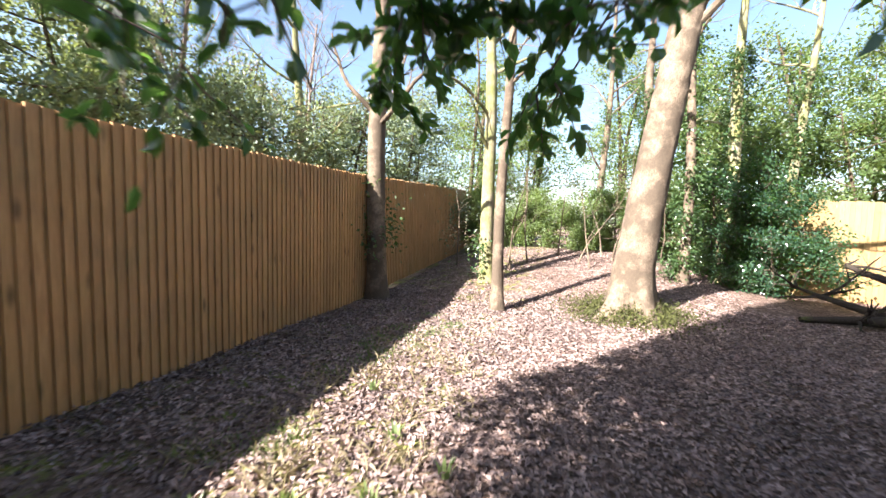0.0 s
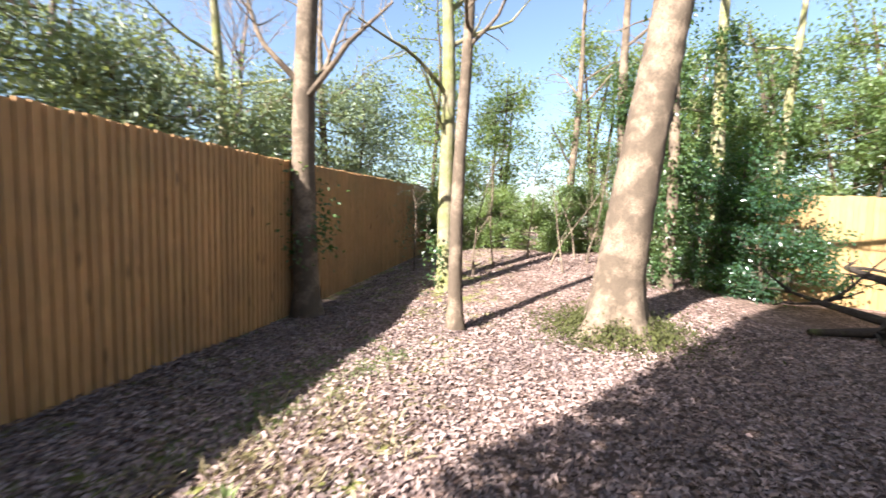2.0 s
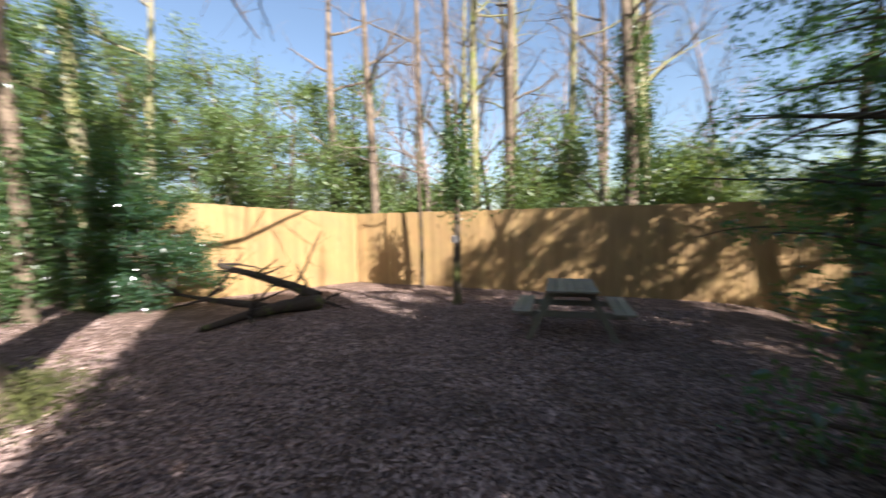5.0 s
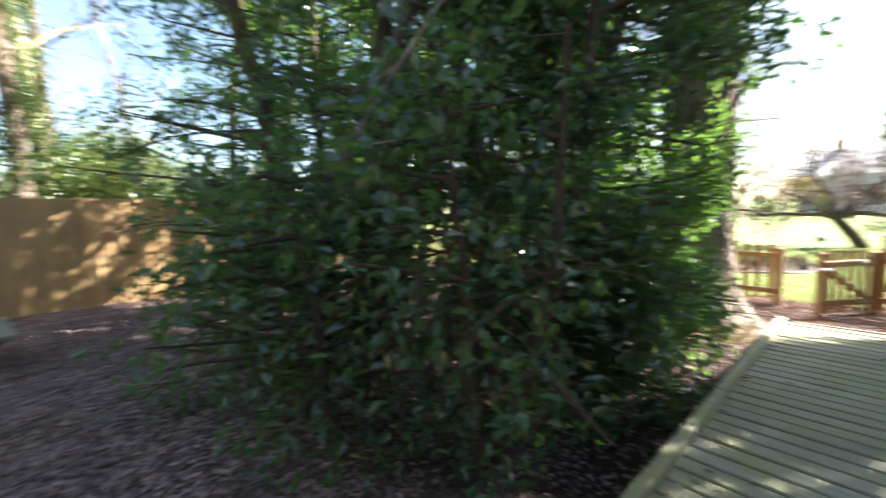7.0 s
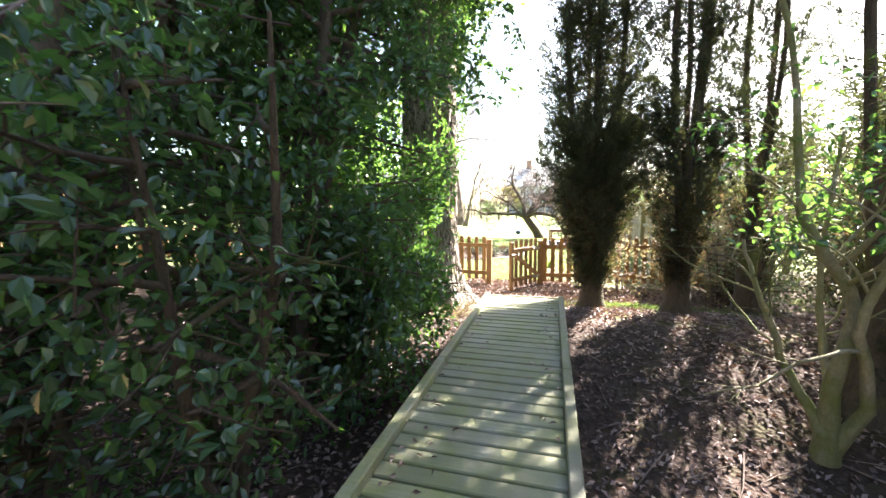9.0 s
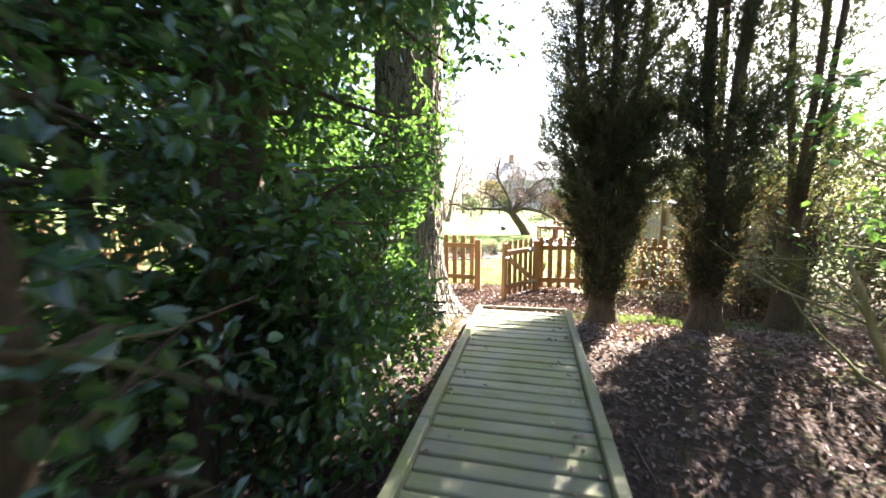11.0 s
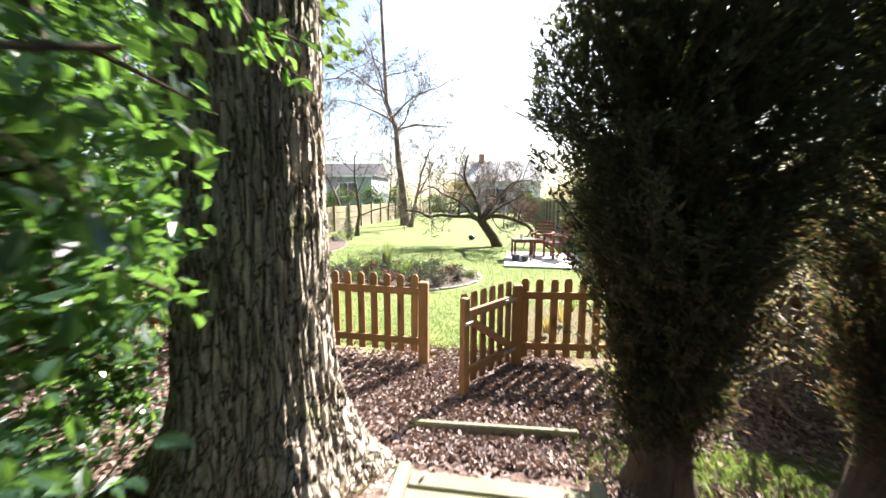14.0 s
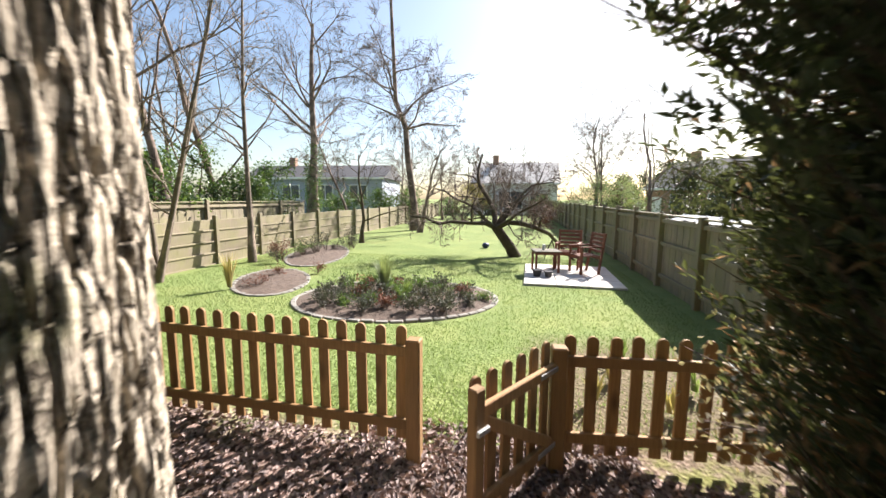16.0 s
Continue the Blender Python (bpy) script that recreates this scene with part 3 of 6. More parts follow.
# ---------- the wood: standing trunks ----------
def furrowed(rng, pts, radii, sides, rings, amp, freq, stretch, flare=0.0, lobes=5, plates=False):
    """A thick trunk with real furrows and a flared, lobed foot."""
    pts = np.asarray(pts, float)
    s = np.linspace(0, 1, rings)
    base = np.linspace(0, 1, len(pts))
    c = np.stack([np.interp(s, base, pts[:, k]) for k in range(3)], -1)
    r = np.interp(s, base, radii)
    a = np.arange(sides) * 2 * math.pi / sides
    V = np.zeros((rings, sides, 3))
    phase = rng.uniform(0, 6.28, 3)
    for i in range(rings):
        h = c[i, 2] - c[0, 2]
        fl = flare * math.exp(-h / 0.32)
        for j in range(sides):
            lob = 1 + fl * (0.8 + 0.45 * math.sin(lobes * a[j] + phase[0]) + 0.25 * math.sin((lobes - 2) * a[j] + phase[1]))
            x, y = math.cos(a[j]), math.sin(a[j])
            q = Vector((x * freq * r[i], y * freq * r[i], h * freq * stretch))
            ridge = 1 - abs(noise.noise(q)) * 2.4 + 0.35 * noise.noise(q * 2.3)
            if plates:
                ridge = min(1.0, abs(noise.noise(q)) * 5.0) + min(0.5, abs(noise.noise(q * 1.9 + Vector((7, 3, 1)))) * 2.0) - 0.6
            d = r[i] * lob + amp * ridge
            V[i, j] = c[i] + np.array([x * d, y * d, 0])
    i = np.arange(rings - 1)[:, None] * sides + np.arange(sides)[None]
    k = np.arange(rings - 1)[:, None] * sides + (np.arange(sides)[None] + 1) % sides
    return V.reshape(-1, 3), np.stack([i, k, k + sides, i + sides], -1).reshape(-1, 4)


def join(*sets):
    """Joins (verts, faces) pairs whose faces have the same number of corners."""
    V, F, off = [], [], 0
    for v, f in sets:
        V.append(v), F.append(np.asarray(f) + off)
        off += len(v)
    return np.concatenate(V), np.concatenate(F)


def big_tree():
    rng = rand(11)
    x, y = 1.05, 7.8
    g = ground_at(x, y)
    path = np.array([(x, y, g - 0.1), (x + 0.03, y, 0.7), (x + 0.22, y + 0.06, 2.2), (x + 0.45, y + 0.12, 3.8), (x + 0.72, y + 0.2, 5.6), (x + 0.8, y + 0.3, 9.0), (x + 1.0, y + 0.4, 13.0)])
    even = np.stack([np.interp(np.linspace(0, 13, 40), path[:, 2] + 0.35, path[:, k]) for k in range(3)], -1)
    body = furrowed(rng, even, np.interp(np.linspace(0, 13, 40), [0, 0.8, 2.5, 5, 9, 13], [0.39, 0.34, 0.295, 0.255, 0.18, 0.06]), 56, 150, 0.012, 5.0, 0.6, 1.05)
    runs = []
    # second and third limbs are added above the view to shade the north fence
    for s, d, L, r in (((x + 0.6, y + 0.15, 4.7), (0.8, -0.2, 0.75), 3.5, 0.075), ((x + 0.7, y + 0.2, 5.3), (0.8, -0.7, 0.12), 4.6, 0.085), ((x + 0.75, y + 0.25, 6.4), (0.9, -0.35, 0.2), 4.4, 0.08), ((x + 0.72, y + 0.2, 5.9), (-0.8, 0.2, 0.5), 4.0, 0.09), ((x + 0.8, y + 0.3, 7.5), (0.3, 0.8, 0.6), 4.0, 0.08), ((x + 0.8, y + 0.3, 8.5), (-0.3, -0.8, 0.7), 4.0, 0.07), ((x + 0.85, y + 0.3, 9.5), (0.6, -0.5, 0.9), 3.5, 0.06)):
        grow(rng, s, d, L, r, [(0, 0, 0, 0, 0, 0), (6, 0.25, 50, 0.5, 0.12, 0.04), (6, 0.2, 45, 0.5, 0.15, 0.03), (0, 0, 0, 0, 0.2, 0.0)], 1, runs, [])
    base = np.stack([x + rng.normal(0, 0.46, 8000), y + rng.normal(0, 0.44, 8000), np.zeros(8000)], -1)
    base[:, 2] = height(base[:, 0], base[:, 1]) + np.abs(rng.normal(0, 0.08, 8000)) + 0.5 * np.exp(-((base[:, 0] - x) ** 2 + (base[:, 1] - y) ** 2) / 0.16)
    moss = leaves(rng, base, np.tile([0, 0, 1.0], (8000, 1)), 0.06, 0.028, 0.0, fine=False)
    plant("mature_tree", x, y, "tall mature tree with smooth bark, painted shade dapples and mossy foot", "tree", body, M_BARK, [tubes(runs), moss], [M_BARK, M_MOSS], parts=("trunk", "crown", "moss"))


M_MOSS = leaf("moss", (0.03, 0.034, 0.01), (0.10, 0.105, 0.025), (0.2, 0.2, 0.03), 0.25, 0.9)
big_tree()


def slim_tree(name, x, y, r, top, lean, seed, mat_, label, limbs=7, first=3.2, ivy=0, ivy_z=(0.5, 3.0), group=""):
    """A slim woodland trunk, its bare limbs high up, ivy where it has some."""
    rng = rand(seed)
    g = ground_at(x, y)
    n = 18
    s = np.linspace(0, 1, n)
    wob = 0.05 * np.stack([np.sin(s * 7 + seed), np.cos(s * 6 + seed), 0 * s], -1) * (top / 9)
    path = np.array([x, y, g - 0.08]) + s[:, None] * np.array([lean[0], lean[1], top]) + wob - wob[:1]
    body = furrowed(rng, path, r * np.interp(s, [0, 0.06, 0.5, 1], [1.12, 1.0, 0.78, 0.2]), 16, 50, 0.05 * r, 9.0, 0.5, 0.4, 4)
    runs = [(path[-3:], np.array([r * 0.3, r * 0.2, r * 0.1]), 6)]
    for _ in range(limbs):
        k = rng.uniform(first / top, 0.97)
        p = np.array([np.interp(k, s, path[:, j]) for j in range(3)])
        a = rng.uniform(0, 6.28)
        grow(rng, p, (math.cos(a), math.sin(a), rng.uniform(0.3, 1.0)), top * 0.22 * rng.uniform(0.6, 1.2), r * 0.3, [(0, 0, 0, 0, 0, 0), (5, 0.2, 48, 0.55, 0.14, 0.05), (5, 0.2, 45, 0.5, 0.18, 0.03), (0, 0, 0, 0, 0.2, 0)], 1, runs, [])
    fol = None
    if ivy:
        tufts = max(3, ivy // 55)
        pick = rng.integers(tufts, size=ivy)
        lo, hi = ivy_z
        z = np.clip((lo + (hi - lo) * rng.random(tufts) ** 1.2)[pick] + rng.normal(0, 0.2, ivy), g, hi + 0.3)
        a = rng.uniform(0, 6.28, tufts)[pick] + rng.normal(0, 0.5, ivy)
        k = (z - g) / top
        c = np.stack([np.interp(k, s, path[:, j]) for j in range(3)], -1)
        d = np.stack([np.cos(a), np.sin(a), 0 * a], -1)
        rr = r + np.abs(rng.normal(0, 1, ivy)) * rng.uniform(0.05, 0.28, tufts)[pick]
        fol = [leaves(rng, c + d * rr[:, None], d, 0.085, 0.07, 0.4, fine=False)]
    return plant(name, x, y, label, "tree", body, mat_, [tubes(runs)] + (fol or []), [mat_, M_IVY], group, parts=("trunk", "crown", "ivy"))


slim_tree("slim_tree", -3.85, 7.35, 0.2, 10.5, (0.05, 0.1), 21, M_BARK, "straight slim tree with pale bark against the fence", ivy=420, ivy_z=(0.9, 2.6))
slim_tree("young_tree", -1.28, 7.28, 0.105, 8.0, (0.05, 0.0), 22, M_BARK, "thin pale young tree standing in sunlit litter", limbs=6, first=2.6)
slim_tree("mossy_tree", -1.95, 9.4, 0.165, 9.5, (-0.35, 0.2), 23, M_MOSSBARK, "slim tree with yellow-green mossy bark", limbs=8, first=2.4, ivy=160, ivy_z=(0.4, 1.6))
slim_tree("dark_tree", 7.75, 5.7, 0.085, 5.2, (0.1, 0.05), 24, M_DARKBARK, "thin dark trunk with an ivy top and cut stub", limbs=3, first=3.0, ivy=2600, ivy_z=(2.0, 4.2))
slim_tree("dark_tree", 9.45, 7.55, 0.06, 4.6, (-0.05, 0.1), 25, M_DARKBARK, "thin dark sapling beside the fence", limbs=3, first=2.5)
slim_tree("slim_tree", 10.9, 10.15, 0.15, 12.0, (0.1, 0.3), 26, M_BARK, "pale straight tree rising behind the golden fence", limbs=9, first=4.0)


def cut_mark():
    bm = bmesh.new()
    rod((7.64, 5.70, 1.17), (7.672, 5.70, 1.17), 0.085, 12, bm)
    tagged(part("cut_stub", bm, M_PAVE, None), "pale sawn branch stub on a dark trunk", "branch stub")


def saplings():
    """Bare thin stems in front of the back hedge."""
    rng = rand(31)
    for i, (x, y, h, lx) in enumerate(((-3.3, 11.4, 2.3, 0.15), (-1.6, 10.8, 3.2, 0.3), (-1.2, 11.6, 3.0, -0.3), (0.2, 12.2, 2.6, 0.5), (0.5, 11.4, 2.2, -0.2), (1.15, 12.6, 3.4, 0.2), (1.5, 13.0, 3.0, 0.5), (0.9, 13.4, 2.6, -0.4), (-0.4, 13.0, 2.8, 0.2), (2.3, 11.9, 2.2, 0.1))):
        g = ground_at(x, y)
        runs, tips = grow(rng, (x, y, g - 0.05), (lx, 0.1, 2.2), h, 0.022, [(7, 0.25, 45, 0.5, 0.08, 0.03), (4, 0.2, 45, 0.5, 0.15, 0.03), (0, 0, 0, 0, 0.2, 0)])
        plant("sapling", x, y, "thin bare sapling with pale sunlit twigs", "sapling", runs, M_BARK, group="saplings by the hedge", parts=("stem", "twig"))


saplings()


# ---------- evergreen masses ----------
def holly_tree(x, y, h, spread, seed, count, mat_=None, low=0.1, size=0.062, label="dense dark green holly with glossy leaves", name="holly_tree", stems=3, fine=True, keep=None, bark_mat=None, open_foot=0.0, group="", clump=0.26, category="tree"):
    """A holly: a few dark stems, level branches from near the ground up, leaves in sprays at their ends."""
    rng = rand(seed)
    g = ground_at(x, y)
    runs, sprays = [], []
    for k in range(stems):
        a = rng.uniform(0, 6.28)
        p = limb_path(rng, (x + 0.12 * math.cos(a), y + 0.12 * math.sin(a), g - 0.05), (0.18 * math.cos(a), 0.18 * math.sin(a), 1), h * rng.uniform(0.8, 1.0), 0.05, 0.05, 9)
        r0 = rng.uniform(0.06, 0.11) * (h / 6)
        runs.append((p, r0 * np.linspace(1, 0.15, len(p)), 9))
        for _ in range(int(26 * min(h, 7) / 6)):
            s = rng.uniform(low, 0.99)
            q = np.array([np.interp(s, np.linspace(0, 1, len(p)), p[:, j]) for j in range(3)])
            b = rng.uniform(0, 6.28)
            reach = spread * (1.0 - 0.55 * abs(s - 0.4)) * rng.uniform(0.5, 1.1) * (1 - 0.6 * max(0, s - 0.75) / 0.25)
            if s < 0.25:
                reach *= 1 - open_foot * (1 - s / 0.25)
            br = limb_path(rng, q, (math.cos(b), math.sin(b), rng.uniform(-0.15, 0.35)), reach, 0.12, -0.01, 5)
            ok = clear_lane(br, 0.2)
            if not ok.all():
                br = br[: max(2, int(np.argmin(ok)))]
            runs.append((br, (0.016 + 0.012 * rng.random()) * np.linspace(1, 0.3, len(br)), 5))
            for _ in range(4):
                t = rng.uniform(0.35, 1.0)
                o = np.array([np.interp(t, np.linspace(0, 1, len(br)), br[:, j]) for j in range(3)])
                tw = limb_path(rng, o, rng.normal(0, 1, 3) * (1, 1, 0.6), rng.uniform(0.2, 0.5), 0.2, -0.05, 2)
                runs.append((tw, np.array([0.006, 0.004, 0.002]), 3))
                sprays.append(tw)
    if keep is not None:
        runs = [q for q in runs if keep(q[0]).all()]
    each = max(4, count // len(sprays))
    at, out = along(rng, sprays, each, clump * 0.34)
    ok = clear_lane(at, 0.3, 2.0) & (at[:, 2] > height(at[:, 0], at[:, 1]) + 0.03)
    if keep is not None:
        ok &= keep(at)
    fol = leaves(rng, at[ok], out[ok], size, size * 0.6, 0.25, fine=fine, spread=1.15)
    return plant(name, x, y, label, category, runs, bark_mat or M_DARKBARK, [fol], [mat_ or M_HOLLY], group)


NEAR = "hollies beside the footbridge"


def by_the_oak(a):
    """Unseen canopy leaves hang over the oak's foot to shade it, the lower leaves stop short of it."""
    return ((a[:, 1] > -3.0) & ((a[:, 0] > 0.6) | ((a[:, 2] > 2.9) & (a[:, 0] > 0.2)))) | ((a[:, 1] > -3.25) & (a[:, 2] < 1.8) & (a[:, 0] > 0.8)) | ((a[:, 2] > 3.1) & (a[:, 1] > -4.4) & (a[:, 0] > 0.4))


holly_tree(1.72, -1.05, 7.4, 1.5, 41, 16000, group=NEAR, stems=3, low=0.16, size=0.07)
holly_tree(2.75, 0.0, 7.6, 1.6, 42, 14000, group=NEAR, stems=3, low=0.1, size=0.07)
holly_tree(1.6, -2.55, 6.8, 1.9, 43, 26000, group=NEAR, stems=2, low=0.1, size=0.068, keep=by_the_oak, label="sunlit holly with bright glossy leaves beside the bridge")
holly_tree(4.4, -0.7, 8.0, 2.0, 44, 14000, group=NEAR, size=0.085, fine=False, low=0.2)
holly_tree(3.3, -2.9, 6.9, 1.7, 45, 17000, group=NEAR, size=0.085, fine=False, low=0.25)
holly_tree(6.0, -2.6, 9.5, 2.3, 46, 12000, group=NEAR, size=0.1, fine=False, low=0.18)
holly_tree(2.9, -4.7, 7.5, 1.3, 48, 22000, group=NEAR, size=0.08, fine=False, low=0.15, keep=lambda a: (a[:, 0] > 1.95) | (a[:, 2] > 3.3))
holly_tree(4.6, -5.0, 7.0, 1.6, 49, 15000, group=NEAR, size=0.09, fine=False, low=0.15, keep=lambda a: a[:, 0] > 2.2)
holly_tree(2.4, -3.65, 4.2, 0.95, 51, 9000, group=NEAR, size=0.075, low=0.04, fine=False, keep=lambda a: a[:, 0] > 1.8)
holly_tree(8.2, -3.6, 9.5, 2.3, 47, 12000, group=NEAR, size=0.11, fine=False)
holly_tree(7.2, -0.7, 9.0, 2.1, 50, 10000, group=NEAR, size=0.1, fine=False, low=0.06)


for _x, _y, _h, _w, _s, _n in ((1.3, -0.15, 2.9, 0.8, 211, 2500), (1.35, -1.65, 2.2, 0.72, 212, 4200), (1.4, -2.5, 2.1, 0.7, 213, 4200), (2.1, 0.35, 2.3, 0.9, 214, 2200), (3.2, 0.75, 1.5, 0.9, 215, 2000)):
    holly_tree(_x, _y, _h, _w, _s, _n, low=0.1, size=0.076, label="glossy holly bush at the edge of the ditch", name="holly_bush", stems=4, keep=lambda a: a[:, 1] > -2.95, group="holly bushes along the ditch", category="bush", open_foot=0.6, clump=0.34)


# hedge and trees that close the wood
def thicket(seed, spots, label, name, mat_, count, size, group, h=(2.0, 3.4), spread=1.3, stems=3, bark_mat=None, category="shrub", low=0.05, clump=0.35):
    rng = random.Random(seed)
    for i, (x, y) in enumerate(spots):
        holly_tree(x, y, rng.uniform(*h), spread, seed + i * 7, count, mat_, low, size, label, name, stems, False, None, bark_mat, 0.0, group, clump, category)


thicket(300, [(-3.2, 15.2), (-1.6, 15.6), (0.0, 15.0), (1.6, 15.4), (3.0, 14.6)], "sunlit green holly shrub in the back hedge", "hedge_shrub", M_LEAF, 11000, 0.085, "back hedge", (1.9, 3.0), 1.3)
thicket(340, [(4.4, 14.6), (6.4, 14.9), (8.2, 14.0), (9.9, 13.4)], "dark green holly with low skirts at the wood's edge", "holly_tree", M_LEAF, 11000, 0.115, "hollies at the back", (5.0, 8.0), 2.0, category="tree")
thicket(360, [(3.9, 12.3), (4.9, 11.6)], "dense dark green holly bush beside the golden fence", "holly_bush", M_HOLLY, 9000, 0.085, "holly bushes at the wood's edge", (2.4, 3.4), 1.0, category="bush")
thicket(380, [(-5.0, 19.0), (-2.4, 21.5), (4.6, 17.5), (8.0, 18.5), (11.5, 17.0), (14.5, 14.5), (2.6, 23.0)], "tall evergreen tree with sunlit leaves", "evergreen_tree", M_LEAF, 11000, 0.15, "evergreens behind the wood", (7.5, 11.0), 3.0, category="tree", clump=0.8)
thicket(430, [(-8.6, 1.0), (-8.2, 4.2), (-8.0, 7.4), (-7.2, 11.0), (-6.2, 14.0), (-11.5, 3.0), (-11.0, 6.5), (-10.6, 10.0), (-9.5, 14.0), (-8.4, -1.6)], "grey-green evergreen tree behind the long fence", "evergreen_tree", M_PALELEAF, 15000, 0.115, "evergreens behind the long fence", (5.6, 7.4), 2.5, category="tree", clump=0.75)
thicket(480, [(-5.6, -1.5), (-5.8, -4.6)], "grey-green shrub behind the long fence", "shrub", M_PALELEAF, 7000, 0.09, "shrubs behind the long fence", (3.0, 3.6), 1.2, clump=0.5)
thicket(520, [(12.0, 11.6), (12.5, 8.2), (12.2, 4.6), (12.8, 1.4), (13.0, -2.4), (16.0, 10.0), (17.0, 5.5), (16.5, 0.5), (20.0, 8.0), (20.5, 2.5), (13.5, 18.5), (17.0, 14.0)], "leafy green understorey tree behind the golden fence", "understorey_tree", M_LEAF, 8500, 0.14, "understorey behind the golden fence", (3.2, 5.2), 2.2, category="tree", clump=0.8)


def outside_trunks():
    rng = random.Random(77)
    for i, (x, y, r, h, ivy) in enumerate(((12.2, 7.0, 0.16, 14, 0), (12.9, 9.2, 0.13, 14, 900), (11.6, 5.6, 0.15, 13, 0), (13.6, 4.2, 0.14, 14, 2600), (14.2, 6.6, 0.12, 13, 0), (11.5, 2.4, 0.17, 13, 3400), (12.0, 2.0, 0.15, 13, 3000), (15.0, 9.0, 0.18, 15, 1500), (14.5, 1.8, 0.14, 14, 0), (18.0, 7.5, 0.2, 15, 0), (17.5, 3.5, 0.16, 15, 0), (11.8, 12.8, 0.17, 13, 2600), (19.5, 10.5, 0.2, 15, 0))):
        slim_tree("woodland_tree", x, y, r, h, (rng.uniform(-0.4, 0.4), rng.uniform(-0.4, 0.4)), 700 + i, M_BARK if i % 3 else M_MOSSBARK, "tall thin woodland tree behind the fence" if not ivy else "tall woodland tree clad in green ivy", limbs=6, first=4.5, ivy=ivy, ivy_z=(1.0, 6.5), group="trunks behind the golden fence")
    for i, (x, y, r, h, ivy) in enumerate(((2.6, 10.9, 0.12, 8, 3000), (3.9, 12.2, 0.16, 10, 4200), (2.2, 13.4, 0.15, 10, 3600), (5.2, 12.4, 0.12, 9, 2500), (0.9, 17.0, 0.14, 10, 900), (-7.4, 9.4, 0.15, 9, 0), (-6.4, 12.2, 0.13, 9, 0), (-9.2, 5.6, 0.14, 9, 0))):
        slim_tree("woodland_tree", x, y, r, h, (rng.uniform(-0.3, 0.5), rng.uniform(-0.3, 0.3)), 760 + i, M_MOSSBARK if i % 2 else M_BARK, "woodland tree wrapped in ivy" if ivy else "bare woodland tree behind the fence", limbs=6, first=3.0, ivy=ivy, ivy_z=(0.2, 6.0), group="trees at the wood's edge")


outside_trunks()


# ---------- the oak by the gate and the conifers ----------
def oak():
    rng = rand(51)
    x, y = 1.28, -4.12
    g = ground_at(x, y)
    low, high = np.linspace(0, 4.2, 30), np.linspace(4.1, 8.6, 12)
    size = lambda h: np.interp(h, [0, 0.6, 2, 4, 8.5], [0.46, 0.39, 0.37, 0.355, 0.28])
    spine = lambda h: np.stack([x - 0.05 * np.sin(0.35 * h), y + 0 * h, g - 0.1 + h], -1)
    body = join(furrowed(rng, spine(low), size(low), 320, 340, 0.036, 30.0, 0.06, 0.8, 6, True), furrowed(rng, spine(high), size(high), 60, 30, 0.02, 16.0, 0.2))
    runs = []
    for k, (z, a, L) in enumerate(((4.6, 0.5, 4.0), (5.4, 2.6, 4.5), (6.2, 4.4, 4.0), (7.0, 1.3, 4.5), (7.6, 3.5, 4.0), (8.2, 5.6, 4.5))):
        grow(rng, (x, y, z), (math.cos(a), math.sin(a), 0.8), L, 0.17, [(0, 0, 0, 0, 0, 0), (6, 0.3, 48, 0.55, 0.16, 0.04), (6, 0.2, 45, 0.5, 0.2, 0.03), (0, 0, 0, 0, 0.2, 0)], 1, runs, [])
    n = 9000
    # the wide ivy mass above 4 m is added to shade the hollies
    z = np.concatenate([rng.uniform(2.3, 4.5, 1200), rng.uniform(4.0, 8.6, n - 1200)])
    a = np.concatenate([rng.uniform(-2.8, -0.2, 1200), rng.uniform(0, 6.28, n - 1200)])
    spread = np.abs(rng.normal(0, 0.1, n)) * np.where(z > 4.2, 5.0, 1.0)
    at = np.stack([x + np.cos(a) * (0.44 + spread), y + np.sin(a) * (0.44 + spread), z], -1)
    ivy = leaves(rng, at, np.stack([np.cos(a), np.sin(a), 0 * a], -1), np.where(z > 4.3, 0.14, 0.07), np.where(z > 4.3, 0.11, 0.055), 0.5)
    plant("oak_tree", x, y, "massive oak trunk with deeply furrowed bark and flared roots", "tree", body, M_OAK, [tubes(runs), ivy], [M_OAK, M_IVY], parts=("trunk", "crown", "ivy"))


oak()


